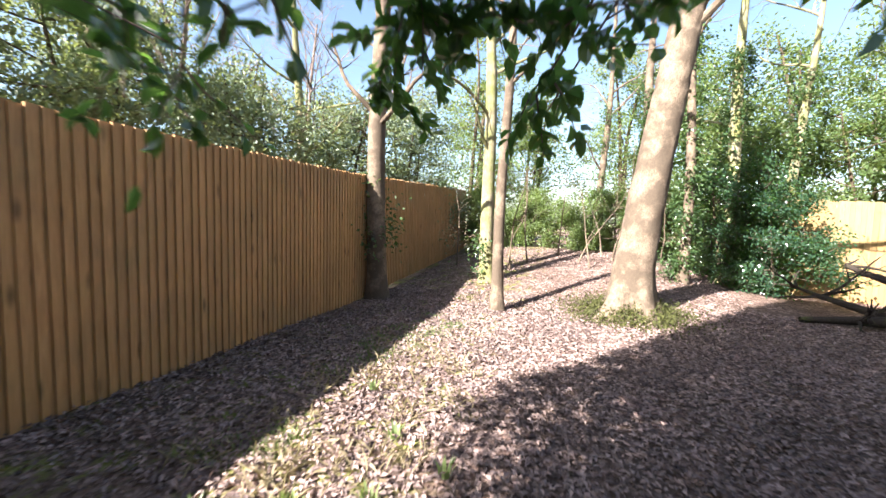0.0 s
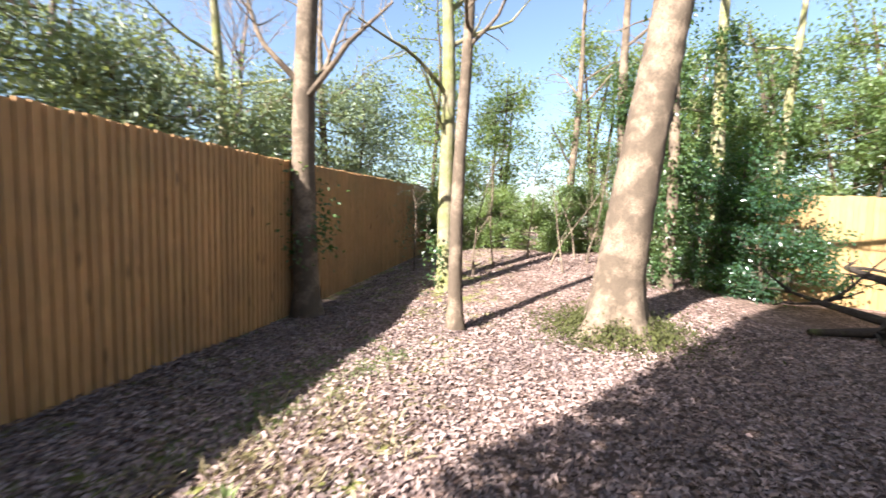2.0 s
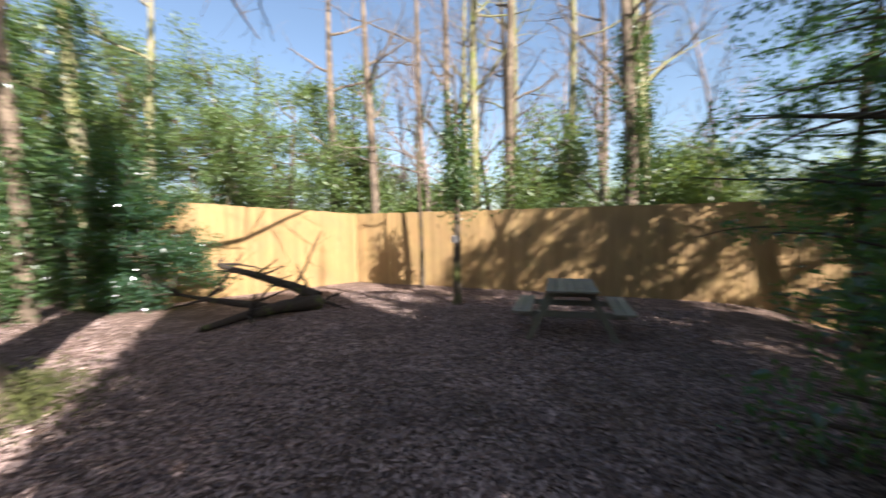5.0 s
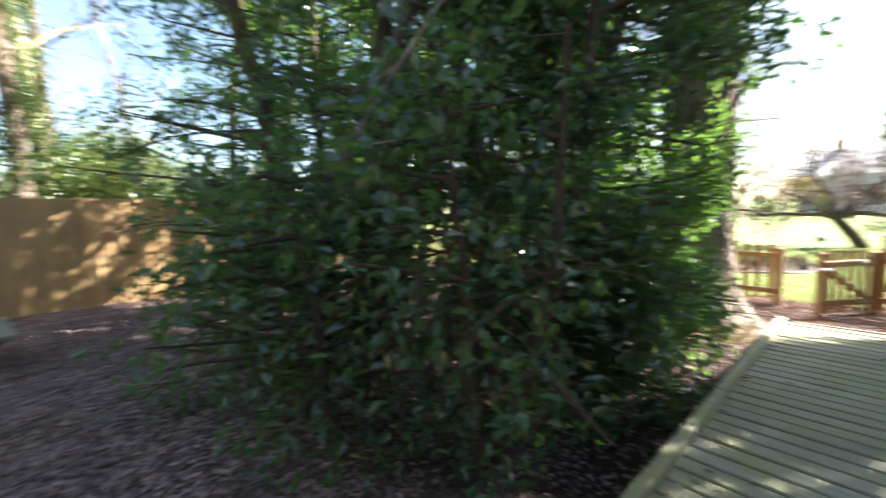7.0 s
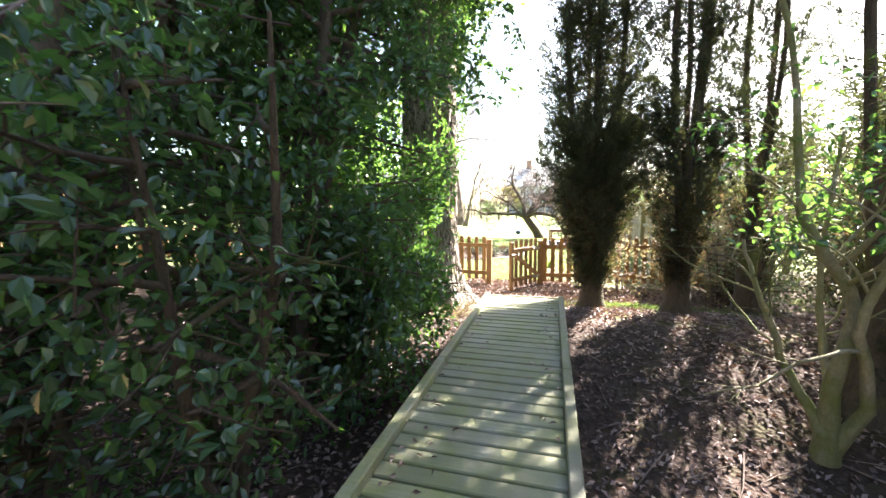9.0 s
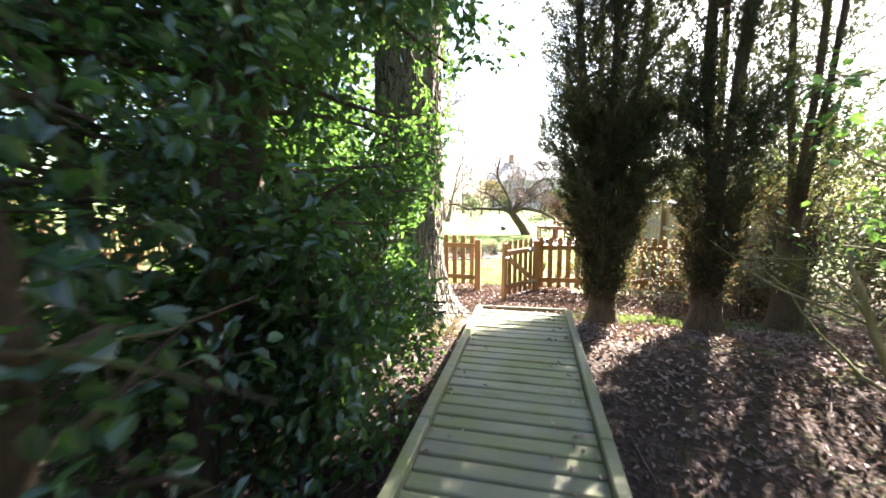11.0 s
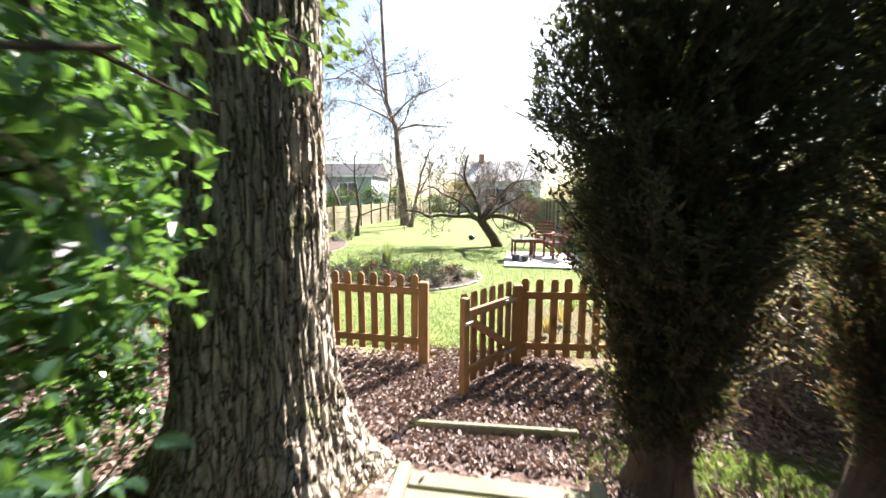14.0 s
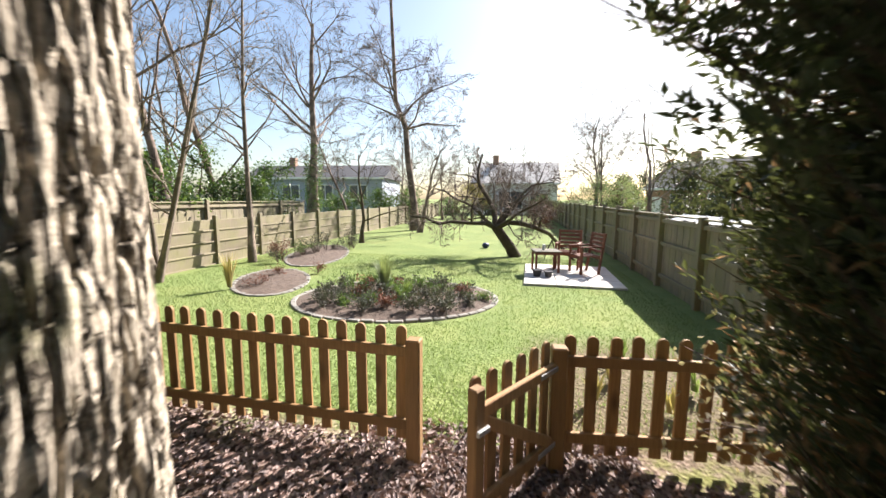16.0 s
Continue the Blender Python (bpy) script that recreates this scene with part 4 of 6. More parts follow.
def conifer(x, y, h, seed, wide, dense, stems, label, tall=4.5, thin=0.35, brown=0.15, top=0.6, shade_top_wide=1.1):
    """A vase-shaped conifer: bare foot, several upright stems, steep branches with feathery sprays, thin above, an
    unseen dense top added for shade.
    """
    rng = rand(seed)
    g = ground_at(x, y)
    foot_r = 0.145
    foot = limb_path(rng, (x, y, g - 0.08), (0, 0, 1), 1.15, 0.03, 0.1, 6)
    runs = [(foot, foot_r * np.array([1.75, 1.2, 1.02, 1.0, 0.98, 0.92, 0.8]), 16)]
    lines = []
    for k in range(stems):
        a = 6.28 * k / stems + rng.uniform(-0.4, 0.4)
        o = rng.uniform(0.2, 0.5) * wide
        z0, s = g + rng.uniform(0.6, 1.0), np.linspace(0, 1, 14)
        off = o * smooth01(0, 0.22, s) * (1 + 0.25 * s)
        p = np.stack([x + math.cos(a) * off, y + math.sin(a) * off, z0 + s * (h - z0) * rng.uniform(0.8, 1.0)], -1) + rng.normal(0, 0.014, (14, 3))
        runs.append((p, rng.uniform(0.034, 0.05) * np.linspace(1, 0.2, 14), 8))
        lines.append(p)

    def reach_at(z):
        return wide * np.interp(z - g, [0.3, 0.6, 0.9, 1.4, 1.9, 3.0, 4.5, 14.0], [0.22, 0.3, 0.42, 0.7, 0.98, 1.08, 0.9, 0.4])

    spots, ways = [], []
    levels = np.concatenate([g + 0.05 + 2.15 * rng.random(dense) ** 0.75, g + 2.0 + (tall - 2.0) * rng.random(int(dense * thin))])
    for z in levels:
        p = lines[rng.integers(len(lines))]
        q = np.array([np.interp(z, p[:, 2], p[:, 0]), np.interp(z, p[:, 2], p[:, 1]), z])
        b = rng.uniform(0, 6.28)
        end_z = z + rng.uniform(0.2, 0.65)
        r = reach_at(end_z) * math.sqrt(rng.uniform(0.15, 1.0)) * rng.uniform(0.8, 1.15) * (1 + 0.16 * math.sin(3 * b + 5 * end_z + seed) + 0.1 * math.sin(7 * b - 4 * end_z))
        tip = np.array([x + math.cos(b) * r, y + math.sin(b) * r, end_z])
        mid = (q + tip) / 2 + np.array([math.cos(b), math.sin(b), -0.6]) * 0.06
        br = np.stack([q, mid, tip])
        runs.append((br, np.array([0.006, 0.004, 0.0015]), 3))
        for _ in range(5):
            k = rng.uniform(0.35, 1.0)
            o = q * (1 - k) ** 2 + 2 * mid * k * (1 - k) + tip * k * k
            d = np.array([math.cos(b), math.sin(b), 1.5]) + rng.normal(0, 0.7, 3)
            d /= np.linalg.norm(d)
            L = rng.uniform(0.08, 0.2)
            n = 16
            spots.append(o + d * (L * rng.random(n))[:, None] + rng.normal(0, 0.012, (n, 3)))
            ways.append(np.tile(d, (n, 1)))
    for _ in range(70):
        a, e = rng.uniform(0, 6.28), rng.uniform(0.7, 1.5)
        z0 = g + rng.uniform(0.35, 1.0)
        r = reach_at(g + e) * rng.uniform(0.5, 1.0)
        runs.append((np.array([(x + math.cos(a) * 0.09, y + math.sin(a) * 0.09, z0), (x + math.cos(a + 0.1) * r * 0.6, y + math.sin(a + 0.1) * r * 0.6, z0 + 0.3 * e), (x + math.cos(a) * r, y + math.sin(a) * r, z0 + 0.55 * e)]), np.array([0.006, 0.004, 0.002]), 3))
    at, way = np.concatenate(spots), np.concatenate(ways)
    ok = (at[:, 0] < -0.28) | (at[:, 2] > 3.2)
    at, way = at[ok], way[ok]
    dead = rng.random(len(at)) < brown * (1 - smooth01(0.8, 2.2, at[:, 2] - g))
    fol = [leaves(rng, at[~dead], way[~dead], 0.042, 0.015, -0.1, fine=False, spread=0.5), leaves(rng, at[dead], way[dead], 0.05, 0.012, 0.0, fine=False, spread=0.6)]
    # dense leaves above the view, added to cast shade on the wood's floor
    n = int(9000 * top)
    zz = rng.uniform(4.4, h * 0.98, n)
    a, rr = rng.uniform(0, 6.28, n), shade_top_wide * np.sqrt(rng.random(n)) * (1.1 - 0.75 * (zz - 4.4) / (h - 4.4))
    d = np.stack([np.cos(a), np.sin(a), 0.6 + 0 * a], -1)
    fol.append(leaves(rng, np.stack([x + np.cos(a) * rr, y + np.sin(a) * rr, zz], -1), d, 0.2, 0.09, 0.0, fine=False))
    plant("conifer", x, y, label, "conifer", runs, M_DARKBARK, fol, [M_CONIFER, M_BROWNSPRAY, M_CONIFER], "conifers by the gate", parts=("trunk", "crown", "dead_sprays", "top"))


conifer(-1.06, -4.3, 12.5, 61, 0.84, 980, 4, "dark columnar conifer with a bare lower trunk", thin=0.72, brown=0.25, top=0.9, shade_top_wide=0.85)
conifer(-2.12, -4.2, 13.0, 62, 0.66, 420, 7, "dark conifer with several upright stems", thin=0.85, brown=0.4, top=1.0, shade_top_wide=1.1)
conifer(-3.05, -4.5, 13.5, 63, 0.6, 120, 3, "sparse conifer with thin upright stems by the fence", thin=1.5, brown=0.5, top=1.2, shade_top_wide=1.2)
# added out of view so that its top shades the litter
conifer(-3.0, -2.35, 12.0, 65, 0.55, 25, 3, "added unseen conifer by the fence that shades the wood", thin=3.0, brown=0.3, top=1.2, shade_top_wide=1.2)


def bent_tree():
    """The contorted, half bare small tree beside the ditch."""
    rng = rand(66)
    x, y = -2.45, -1.8
    g = ground_at(x, y)
    runs, tips = [], []
    shapes = ([(0, 0, 0), (0.05, 0.05, 0.6), (-0.05, 0.1, 1.2), (0.2, 0.05, 1.55), (0.32, 0.0, 1.9), (0.3, -0.1, 2.6), (0.5, -0.1, 3.4)], [(0, 0, 0), (-0.15, 0.1, 0.5), (0.05, 0.25, 1.1), (-0.1, 0.3, 1.7), (-0.3, 0.35, 2.6)], [(0.03, 0, 0.2), (0.2, -0.15, 0.6), (0.42, -0.2, 1.2), (0.5, -0.3, 1.6)], [(0, 0, 0.1), (-0.1, -0.25, 0.6), (-0.05, -0.4, 1.3), (-0.2, -0.5, 2.4)])
    for k, shp in enumerate(shapes):
        c = np.array(shp) + (x, y, g)
        t = np.linspace(0, 1, 14)
        p = np.stack([np.interp(t, np.linspace(0, 1, len(c)), c[:, j]) for j in range(3)], -1) + rng.normal(0, 0.01, (14, 3))
        grow(rng, p[0], (0, 0, 1), 2.4, (0.055, 0.048, 0.038, 0.038)[k], [(8, 0.35, 60, 0.45, 0.1, 0.0), (5, 0.2, 50, 0.55, 0.18, 0.0), (0, 0, 0, 0, 0.2, 0)], 0, runs, tips, p)
    tips = [p for p in tips if clear_lane(p, 0.3).all()]
    at, out = along(rng, tips, 5, 0.06)
    ok = clear_lane(at, 0.3, 2.0) & (at[:, 2] > 1.0)
    runs = [r for r in runs if clear_lane(r[0], 0.2).all()]
    plant("small_tree", x, y, "contorted small tree with pale bent stems beside the ditch", "tree", runs, M_MOSSBARK, [leaves(rng, at[ok], out[ok], 0.07, 0.045)], [M_HOLLY])


bent_tree()


# low shrub with yellowish leaves behind and under the conifers
thicket(600, [(-3.3, -5.0)], "olive and straw-coloured shrub behind the pickets", "shrub", M_PALELEAF, 3500, 0.06, "shrubs by the pickets", (1.6, 2.4), 0.7, bark_mat=M_TWIG)


thicket(620, [(-1.75, -5.65), (-2.45, -5.55), (-3.05, -5.2)], "straw-coloured twiggy brush beside the picket fence", "brush", M_STRAW, 800, 0.05, "dry brush by the pickets", (1.0, 1.5), 0.5, bark_mat=M_TWIG)
thicket(640, [(-4.6, -5.0), (-4.9, -6.4), (-5.2, -8.2)], "straggly olive-brown shrub behind the low fence", "tall_shrub", M_CONIFER, 7000, 0.075, "shrubs behind the low fence", (3.6, 4.6), 1.1, bark_mat=M_TWIG, clump=0.5)


# ---------- overhanging holly twigs ----------
def overhang(seed, start, way, length, count, label, size=0.075, twigs=9, bare=0.35):
    rng = rand(seed)
    runs, tips = [], []
    p = limb_path(rng, start, way, length, 0.015, 0.0, 7)
    runs.append((p, 0.012 * np.linspace(1, 0.35, len(p)), 6))
    for _ in range(twigs):
        s = rng.uniform(bare, 1.0)
        q = np.array([np.interp(s, np.linspace(0, 1, len(p)), p[:, j]) for j in range(3)])
        d = rng.normal(0, 1, 3) * (1, 1, 0.5) + (0, 0, -0.35)
        tw = limb_path(rng, q, d, rng.uniform(0.18, 0.42), 0.15, -0.08, 3)
        runs.append((tw, np.array([0.005, 0.004, 0.003, 0.0015]), 4))
        tips.append(tw)
    at, out = along(rng, tips, count // len(tips), 0.012)
    x, y, z = start
    e = empty("holly_branch", x, y, z, label, "branch", "overhanging holly branches")
    sh = np.array(start)
    v, f = tubes(runs)
    link("twig", raw_mesh("twig", v - sh, f, True), M_TWIG, e)
    v, f = leaves(rng, at, out, size, size * 0.62, 0.3)
    link("foliage", raw_mesh("foliage", v - sh, f), M_HOLLY, e)


TRUNK = (1.75, -1.1, 3.9)
for _k, _e, _n in ((81, (-1.05, 1.5, 2.02), 150), (82, (-0.6, 1.75, 2.1), 170), (84, (-0.2, 1.85, 2.14), 150), (90, (-0.85, 1.7, 2.2), 150), (91, (-0.2, 2.2, 2.05), 70), (83, (-1.5, 1.1, 1.82), 80), (92, (-0.4, 1.5, 2.25), 120), (97, (-0.85, 0.95, 1.9), 50), (98, (-1.2, 1.0, 1.72), 70), (99, (0.62, 1.15, 2.05), 80), (100, (0.82, 0.95, 1.45), 70)):
    overhang(_k, TRUNK, tuple(e - t for e, t in zip(_e, TRUNK)), math.dist(_e, TRUNK), _n, "overhanging holly branch with dark glossy leaves", 0.085, 10, 0.84)
TRUNK2 = (1.55, -2.6, 4.3)
for _k, _e, _n in ((86, (0.35, -3.2, 2.45), 260), (87, (0.05, -3.7, 2.85), 260), (93, (0.62, -3.35, 1.95), 200), (94, (0.3, -2.6, 2.7), 260), (95, (-0.1, -3.1, 3.1), 240)):
    overhang(_k, TRUNK2, tuple(e - t for e, t in zip(_e, TRUNK2)), math.dist(_e, TRUNK2), _n, "holly branch hanging above the footbridge", 0.06, 16, 0.45)
overhang(88, (-2.4, -1.8, 3.0), (1.3, 0.3, 0.1), 1.6, 420, "holly branch with dark leaves high beside the path", 0.06, 20)
overhang(96, (-2.4, -1.8, 2.8), (0.1, 1.0, 0.15), 1.4, 300, "holly branch with dark leaves high beside the path", 0.06, 16)


# ---------- things lying in the wood ----------
def fallen_branch():
    rng = rand(91)
    runs = []
    log = np.array([(3.95, 8.6, -0.16), (4.8, 8.62, -0.1), (5.5, 8.45, -0.06), (6.25, 8.25, -0.1)])
    runs.append((log, np.array([0.05, 0.08, 0.13, 0.17]), 12))
    arm = np.array([(6.3, 8.3, 0.0), (6.15, 8.9, 0.22), (5.8, 9.6, 0.48), (5.4, 10.3, 0.72)])
    runs.append((arm, np.array([0.13, 0.1, 0.08, 0.04]), 10))
    low = np.array([(5.3, 8.5, -0.05), (4.95, 9.1, 0.06), (4.85, 9.9, 0.1), (4.8, 10.7, 0.16)])
    runs.append((low, np.array([0.08, 0.07, 0.05, 0.025]), 9))
    for _ in range(26):
        p = (log, arm, low)[rng.integers(3)]
        grow(rng, p[rng.integers(1, 4)], rng.normal(0, 1, 3) * (1, 1, 0.35) + (0, 0, 0.25), rng.uniform(0.5, 1.4), 0.034, [(0, 0, 0, 0, 0, 0), (4, 0.3, 45, 0.5, 0.12, 0.0), (0, 0, 0, 0, 0.2, 0)], 1, runs, [])
    plant("fallen_branch", 5.4, 8.5, "dark fallen branch lying on the leaf litter", "branch", runs[:1], M_LOG, [tubes(runs[1:2]), tubes(runs[2:3]), tubes(runs[3:])], [M_LOG, M_LOG, M_LOG], parts=("limb", "side_limb", "side_limb", "twigs"))


fallen_branch()
cut_mark()


def picnic_table():
    t = empty("picnic_table", 6.3, 3.12, ground_at(6.3, 3.12), "weathered grey timber picnic table with attached benches", "picnic table", rz=10.0)
    L = 1.35
    for i in range(5):
        part("top_board", box(L, 0.135, 0.035, pose(0, (i - 2) * 0.143, 0.735), 0.006), M_TABLE, t)
    for s in (-1, 1):
        for i in range(2):
            part("seat_board", box(L, 0.135, 0.035, pose(0, s * (0.62 + i * 0.143), 0.435), 0.006), M_TABLE, t)
    for e in (-0.45, 0.45):
        for s in (-1, 1):
            a = math.degrees(math.atan2(0.42, 0.72))
            part("leg", box(0.045, 0.09, 0.86, pose(e, s * 0.42, 0.36, s * a * 0.9, 0, 0), 0.006), M_TABLE, t)
        part("crossbar", box(0.04, 1.5, 0.09, pose(e + 0.045, 0, 0.37), 0.006), M_TABLE, t)
        part("bearer", box(0.04, 0.68, 0.09, pose(e + 0.045, 0, 0.672), 0.006), M_TABLE, t)


picnic_table()


def step_board():
    bm = box(1.2, 0.05, 0.1, bevel=0.01)
    ob = part("step_board", bm, M_DECK, None, m=pose(-0.12, -4.8, ground_at(-0.1, -4.8) + 0.02, 0, 0, 1.5))
    tagged(ob, "pale timber board set across the litter path", "step board")


step_board()


# ---------- the garden: beds, patio, furniture ----------
def bed(name, cx, cy, rx, ry, turn, label, stones=44):
    """A planting bed: raised soil in a ring of edging stones."""
    b = empty(name, cx, cy, ground_at(cx, cy), label, "flower bed", rz=turn)
    rng = random.Random(int(cx * 31 + 5))
    n, rings = 48, 6
    v, f = [(0, 0, 0.07)], []
    for k in range(1, rings + 1):
        for i in range(n):
            a = 2 * math.pi * i / n
            r = k / rings
            v.append((rx * r * math.cos(a), ry * r * math.sin(a), 0.07 - 0.05 * r ** 3 + rng.uniform(-0.012, 0.012)))
    tri = [(0, 1 + i, 1 + (i + 1) % n) for i in range(n)]
    for k in range(rings - 1):
        for i in range(n):
            a, c = 1 + k * n + i, 1 + k * n + (i + 1) % n
            f.append((a, a + n, c + n, c))
    link("soil", raw_mesh("soil", v, [np.array(tri), np.array(f)], True), M_SOIL, b)
    me = bpy.data.meshes.new("edging_stone")
    bm = box(2 * math.pi * math.sqrt(rx * ry) / stones * 0.97, 0.09, 0.09, bevel=0.012)
    bm.to_mesh(me)
    bm.free()
    for i in range(stones):
        a = 2 * math.pi * (i + 0.5) / stones
        x, y = rx * math.cos(a), ry * math.sin(a)
        yaw = math.degrees(math.atan2(ry * math.cos(a), -rx * math.sin(a)))
        link("edging_stone", me, M_KERBSTONE, b, m=pose(x, y, -0.012 + rng.uniform(-0.01, 0.01), rng.uniform(-3, 3), 0, yaw + rng.uniform(-3, 3)))
    return b


bed("flower_bed", 1.95, -10.05, 1.75, 1.38, 12, "oval flower bed with pale stone edging and low heathers", 52)
bed("flower_bed", 4.95, -10.95, 1.35, 0.72, 118, "teardrop bed of bare soil with stone edging", 36)
bed("flower_bed", 5.9, -14.9, 2.3, 0.85, 108, "planting bed with shrubs along the garden fence", 50)


def low_shrub(x, y, h, w, seed, mat_, count, label, size=0.05, z=None, name="low_shrub"):
    rng = rand(seed)
    z = ground_at(x, y) + 0.05 if z is None else z
    runs, tips = [], []
    for _ in range(10):
        a, t = rng.uniform(0, 6.28), rng.uniform(0.1, 1.0)
        grow(rng, (x, y, z - 0.03), (math.cos(a) * w * t, math.sin(a) * w * t, h), math.hypot(h, w * t) * rng.uniform(0.6, 1.0), 0.006, [(0, 0, 0, 0, 0, 0), (5, 0.25, 40, 0.5, 0.12, 0.03), (0, 0, 0, 0, 0.2, 0)], 1, runs, tips)
    at, out = along(rng, tips, max(1, count // len(tips)), 0.03)
    plant(name, x, y, label, "shrub", runs, M_TWIG, [leaves(rng, at, out, size, size * 0.4, 0, fine=False)], [mat_], "plants in the beds", parts=("stem", "foliage"), z=z)


def bed_plants():
    rng = random.Random(5)
    kinds = ((M_HEATH, "grey-green heather clump in the oval bed"), (M_IVY, "dark green low shrub in the oval bed"), (M_RUST, "brown winter heather clump in the oval bed"), (M_HEATH, "silvery lavender clump in the oval bed"))
    for i in range(40):
        a, r = i * 2.4, 0.95 * math.sqrt((i + 0.5) / 40)
        x, y = 1.95 + 1.6 * r * math.cos(a), -10.05 + 1.25 * r * math.sin(a)
        m_, lab = kinds[rng.choice((0, 0, 1, 1, 3, 3, 0, 2))]
        low_shrub(x, y, rng.uniform(0.1, 0.27), rng.uniform(0.24, 0.4), 900 + i, m_, 280, lab, 0.06)
    for i in range(12):
        t = (i + 0.5) / 12
        x, y = 6.5 - 1.2 * t + rng.uniform(-0.35, 0.35), -12.9 - 4.0 * t + rng.uniform(-0.25, 0.25)
        low_shrub(x, y, rng.uniform(0.3, 0.75), rng.uniform(0.3, 0.5), 950 + i, rng.choice((M_HEATH, M_IVY, M_HEATH, M_RUST)), 380, "twiggy shrub in the bed by the fence", 0.05)
    for i, (x, y) in enumerate(((4.4, -11.9), (5.1, -11.4), (4.9, -10.4))):
        low_shrub(x, y, 0.2, 0.3, 980 + i, M_RUST, 250, "small brown plant on the bare soil", 0.045)


bed_plants()


def spiky_grass(x, y, h, n, seed, mat_, label, lean=0.35):
    rng = rand(seed)
    z = ground_at(x, y) + 0.05
    V, F = [], []
    for i in range(n):
        a, l = rng.uniform(0, 6.28), rng.uniform(0.05, lean)
        H = h * rng.uniform(0.6, 1.0)
        s = np.linspace(0, 1, 5)
        c = np.stack([math.cos(a) * (0.04 + l * H * s ** 1.7), math.sin(a) * (0.04 + l * H * s ** 1.7), H * (s - 0.25 * l * s * s)], -1)
        side = np.array([-math.sin(a), math.cos(a), 0]) * 0.012
        w = (1 - s ** 2)[:, None]
        k = len(V) * 10
        V.append(np.concatenate([c - side * w, c + side * w]))
        F += [(k + j, k + 5 + j, k + 6 + j, k + 1 + j) for j in range(4)]
    e = empty("ornamental_grass", x, y, z, label, "grass clump")
    link("blades", raw_mesh("blades", np.concatenate(V), np.array(F)), mat_, e)


spiky_grass(2.25, -10.3, 0.8, 90, 71, M_PALELEAF, "spiky grey-green plant in the oval bed")
spiky_grass(1.7, -9.9, 0.4, 60, 72, M_GRASS, "green grassy clump in the oval bed")
spiky_grass(5.3, -10.1, 0.75, 80, 73, M_YELLOW, "straw-coloured ornamental grass on the bare bed", 0.3)
for _i, (_x, _y) in enumerate(((-0.75, -6.9), (-1.0, -7.3), (-1.35, -6.8), (-1.7, -7.2), (-0.5, -7.5), (-1.2, -7.8))):
    spiky_grass(_x, _y, 0.28, 26, 74 + _i, M_YELLOW if _i < 3 else M_GRASS, "clump of yellow spring flowers behind the pickets" if _i < 3 else "green leafy clump behind the pickets", 0.5)


def patio():
    p = empty("patio", -1.36, -12.75, ground_at(-1.36, -12.75), "pale stone slab patio set in the lawn", "patio", rz=-3.0)
    rng = random.Random(4)
    me = bpy.data.meshes.new("paving_slab")
    bm = box(0.655, 0.62, 0.05, bevel=0.008)
    bm.to_mesh(me)
    bm.free()
    for i in range(3):
        for j in range(4):
            link("paving_slab", me, M_PAVE, p, m=pose((i - 1) * 0.666, (j - 1.5) * 0.632, 0.025 + rng.uniform(-0.003, 0.003)))


patio()
PATIO_Z = ground_at(-1.36, -12.75) + 0.052


def garden_chair(x, y, turn):
    c = empty("garden_chair", x, y, PATIO_Z, "red-brown slatted timber garden armchair on the patio", "chair", "garden chairs on the patio", rz=turn)
    for sx in (-0.26, 0.26):
        part("leg", box(0.05, 0.05, 0.62, pose(sx, -0.24, 0.31), 0.006), M_CHAIR, c)
        part("leg", box(0.05, 0.05, 0.95, pose(sx, 0.26, 0.47, -8, 0, 0), 0.006), M_CHAIR, c)
        part("armrest", box(0.06, 0.58, 0.03, pose(sx, 0.0, 0.63), 0.006), M_CHAIR, c)
    for i in range(5):
        part("seat_slat", box(0.5, 0.08, 0.022, pose(0, -0.22 + i * 0.1, 0.42), 0.004), M_CHAIR, c)
    for i in range(5):
        part("back_slat", box(0.5, 0.02, 0.06, pose(0, 0.265 + 0.012 * i, 0.52 + i * 0.095), 0.004), M_CHAIR, c)
    for y_ in (-0.24, 0.24):
        part("rail", box(0.5, 0.035, 0.06, pose(0, y_, 0.37), 0.004), M_CHAIR, c)


def garden_table(x, y):
    t = empty("garden_table", x, y, PATIO_Z, "small slatted timber table on the patio", "table", rz=8)
    for i in range(5):
        part("top_slat", box(0.62, 0.1, 0.025, pose(0, (i - 2) * 0.112, 0.5), 0.004), M_TABLE, t)
    for sx in (-0.26, 0.26):
        for sy in (-0.22, 0.22):
            part("leg", box(0.05, 0.05, 0.49, pose(sx, sy, 0.245), 0.005), M_CHAIR, t)
        part("rail", box(0.04, 0.44, 0.06, pose(sx, 0, 0.455), 0.004), M_CHAIR, t)
    for sy in (-0.22, 0.22):
        part("apron", box(0.5, 0.03, 0.06, pose(0, sy, 0.452), 0.004), M_CHAIR, t)


garden_table(-0.85, -13.0)
garden_chair(-1.75, -13.0, 110)
garden_chair(-1.45, -13.6, 165)


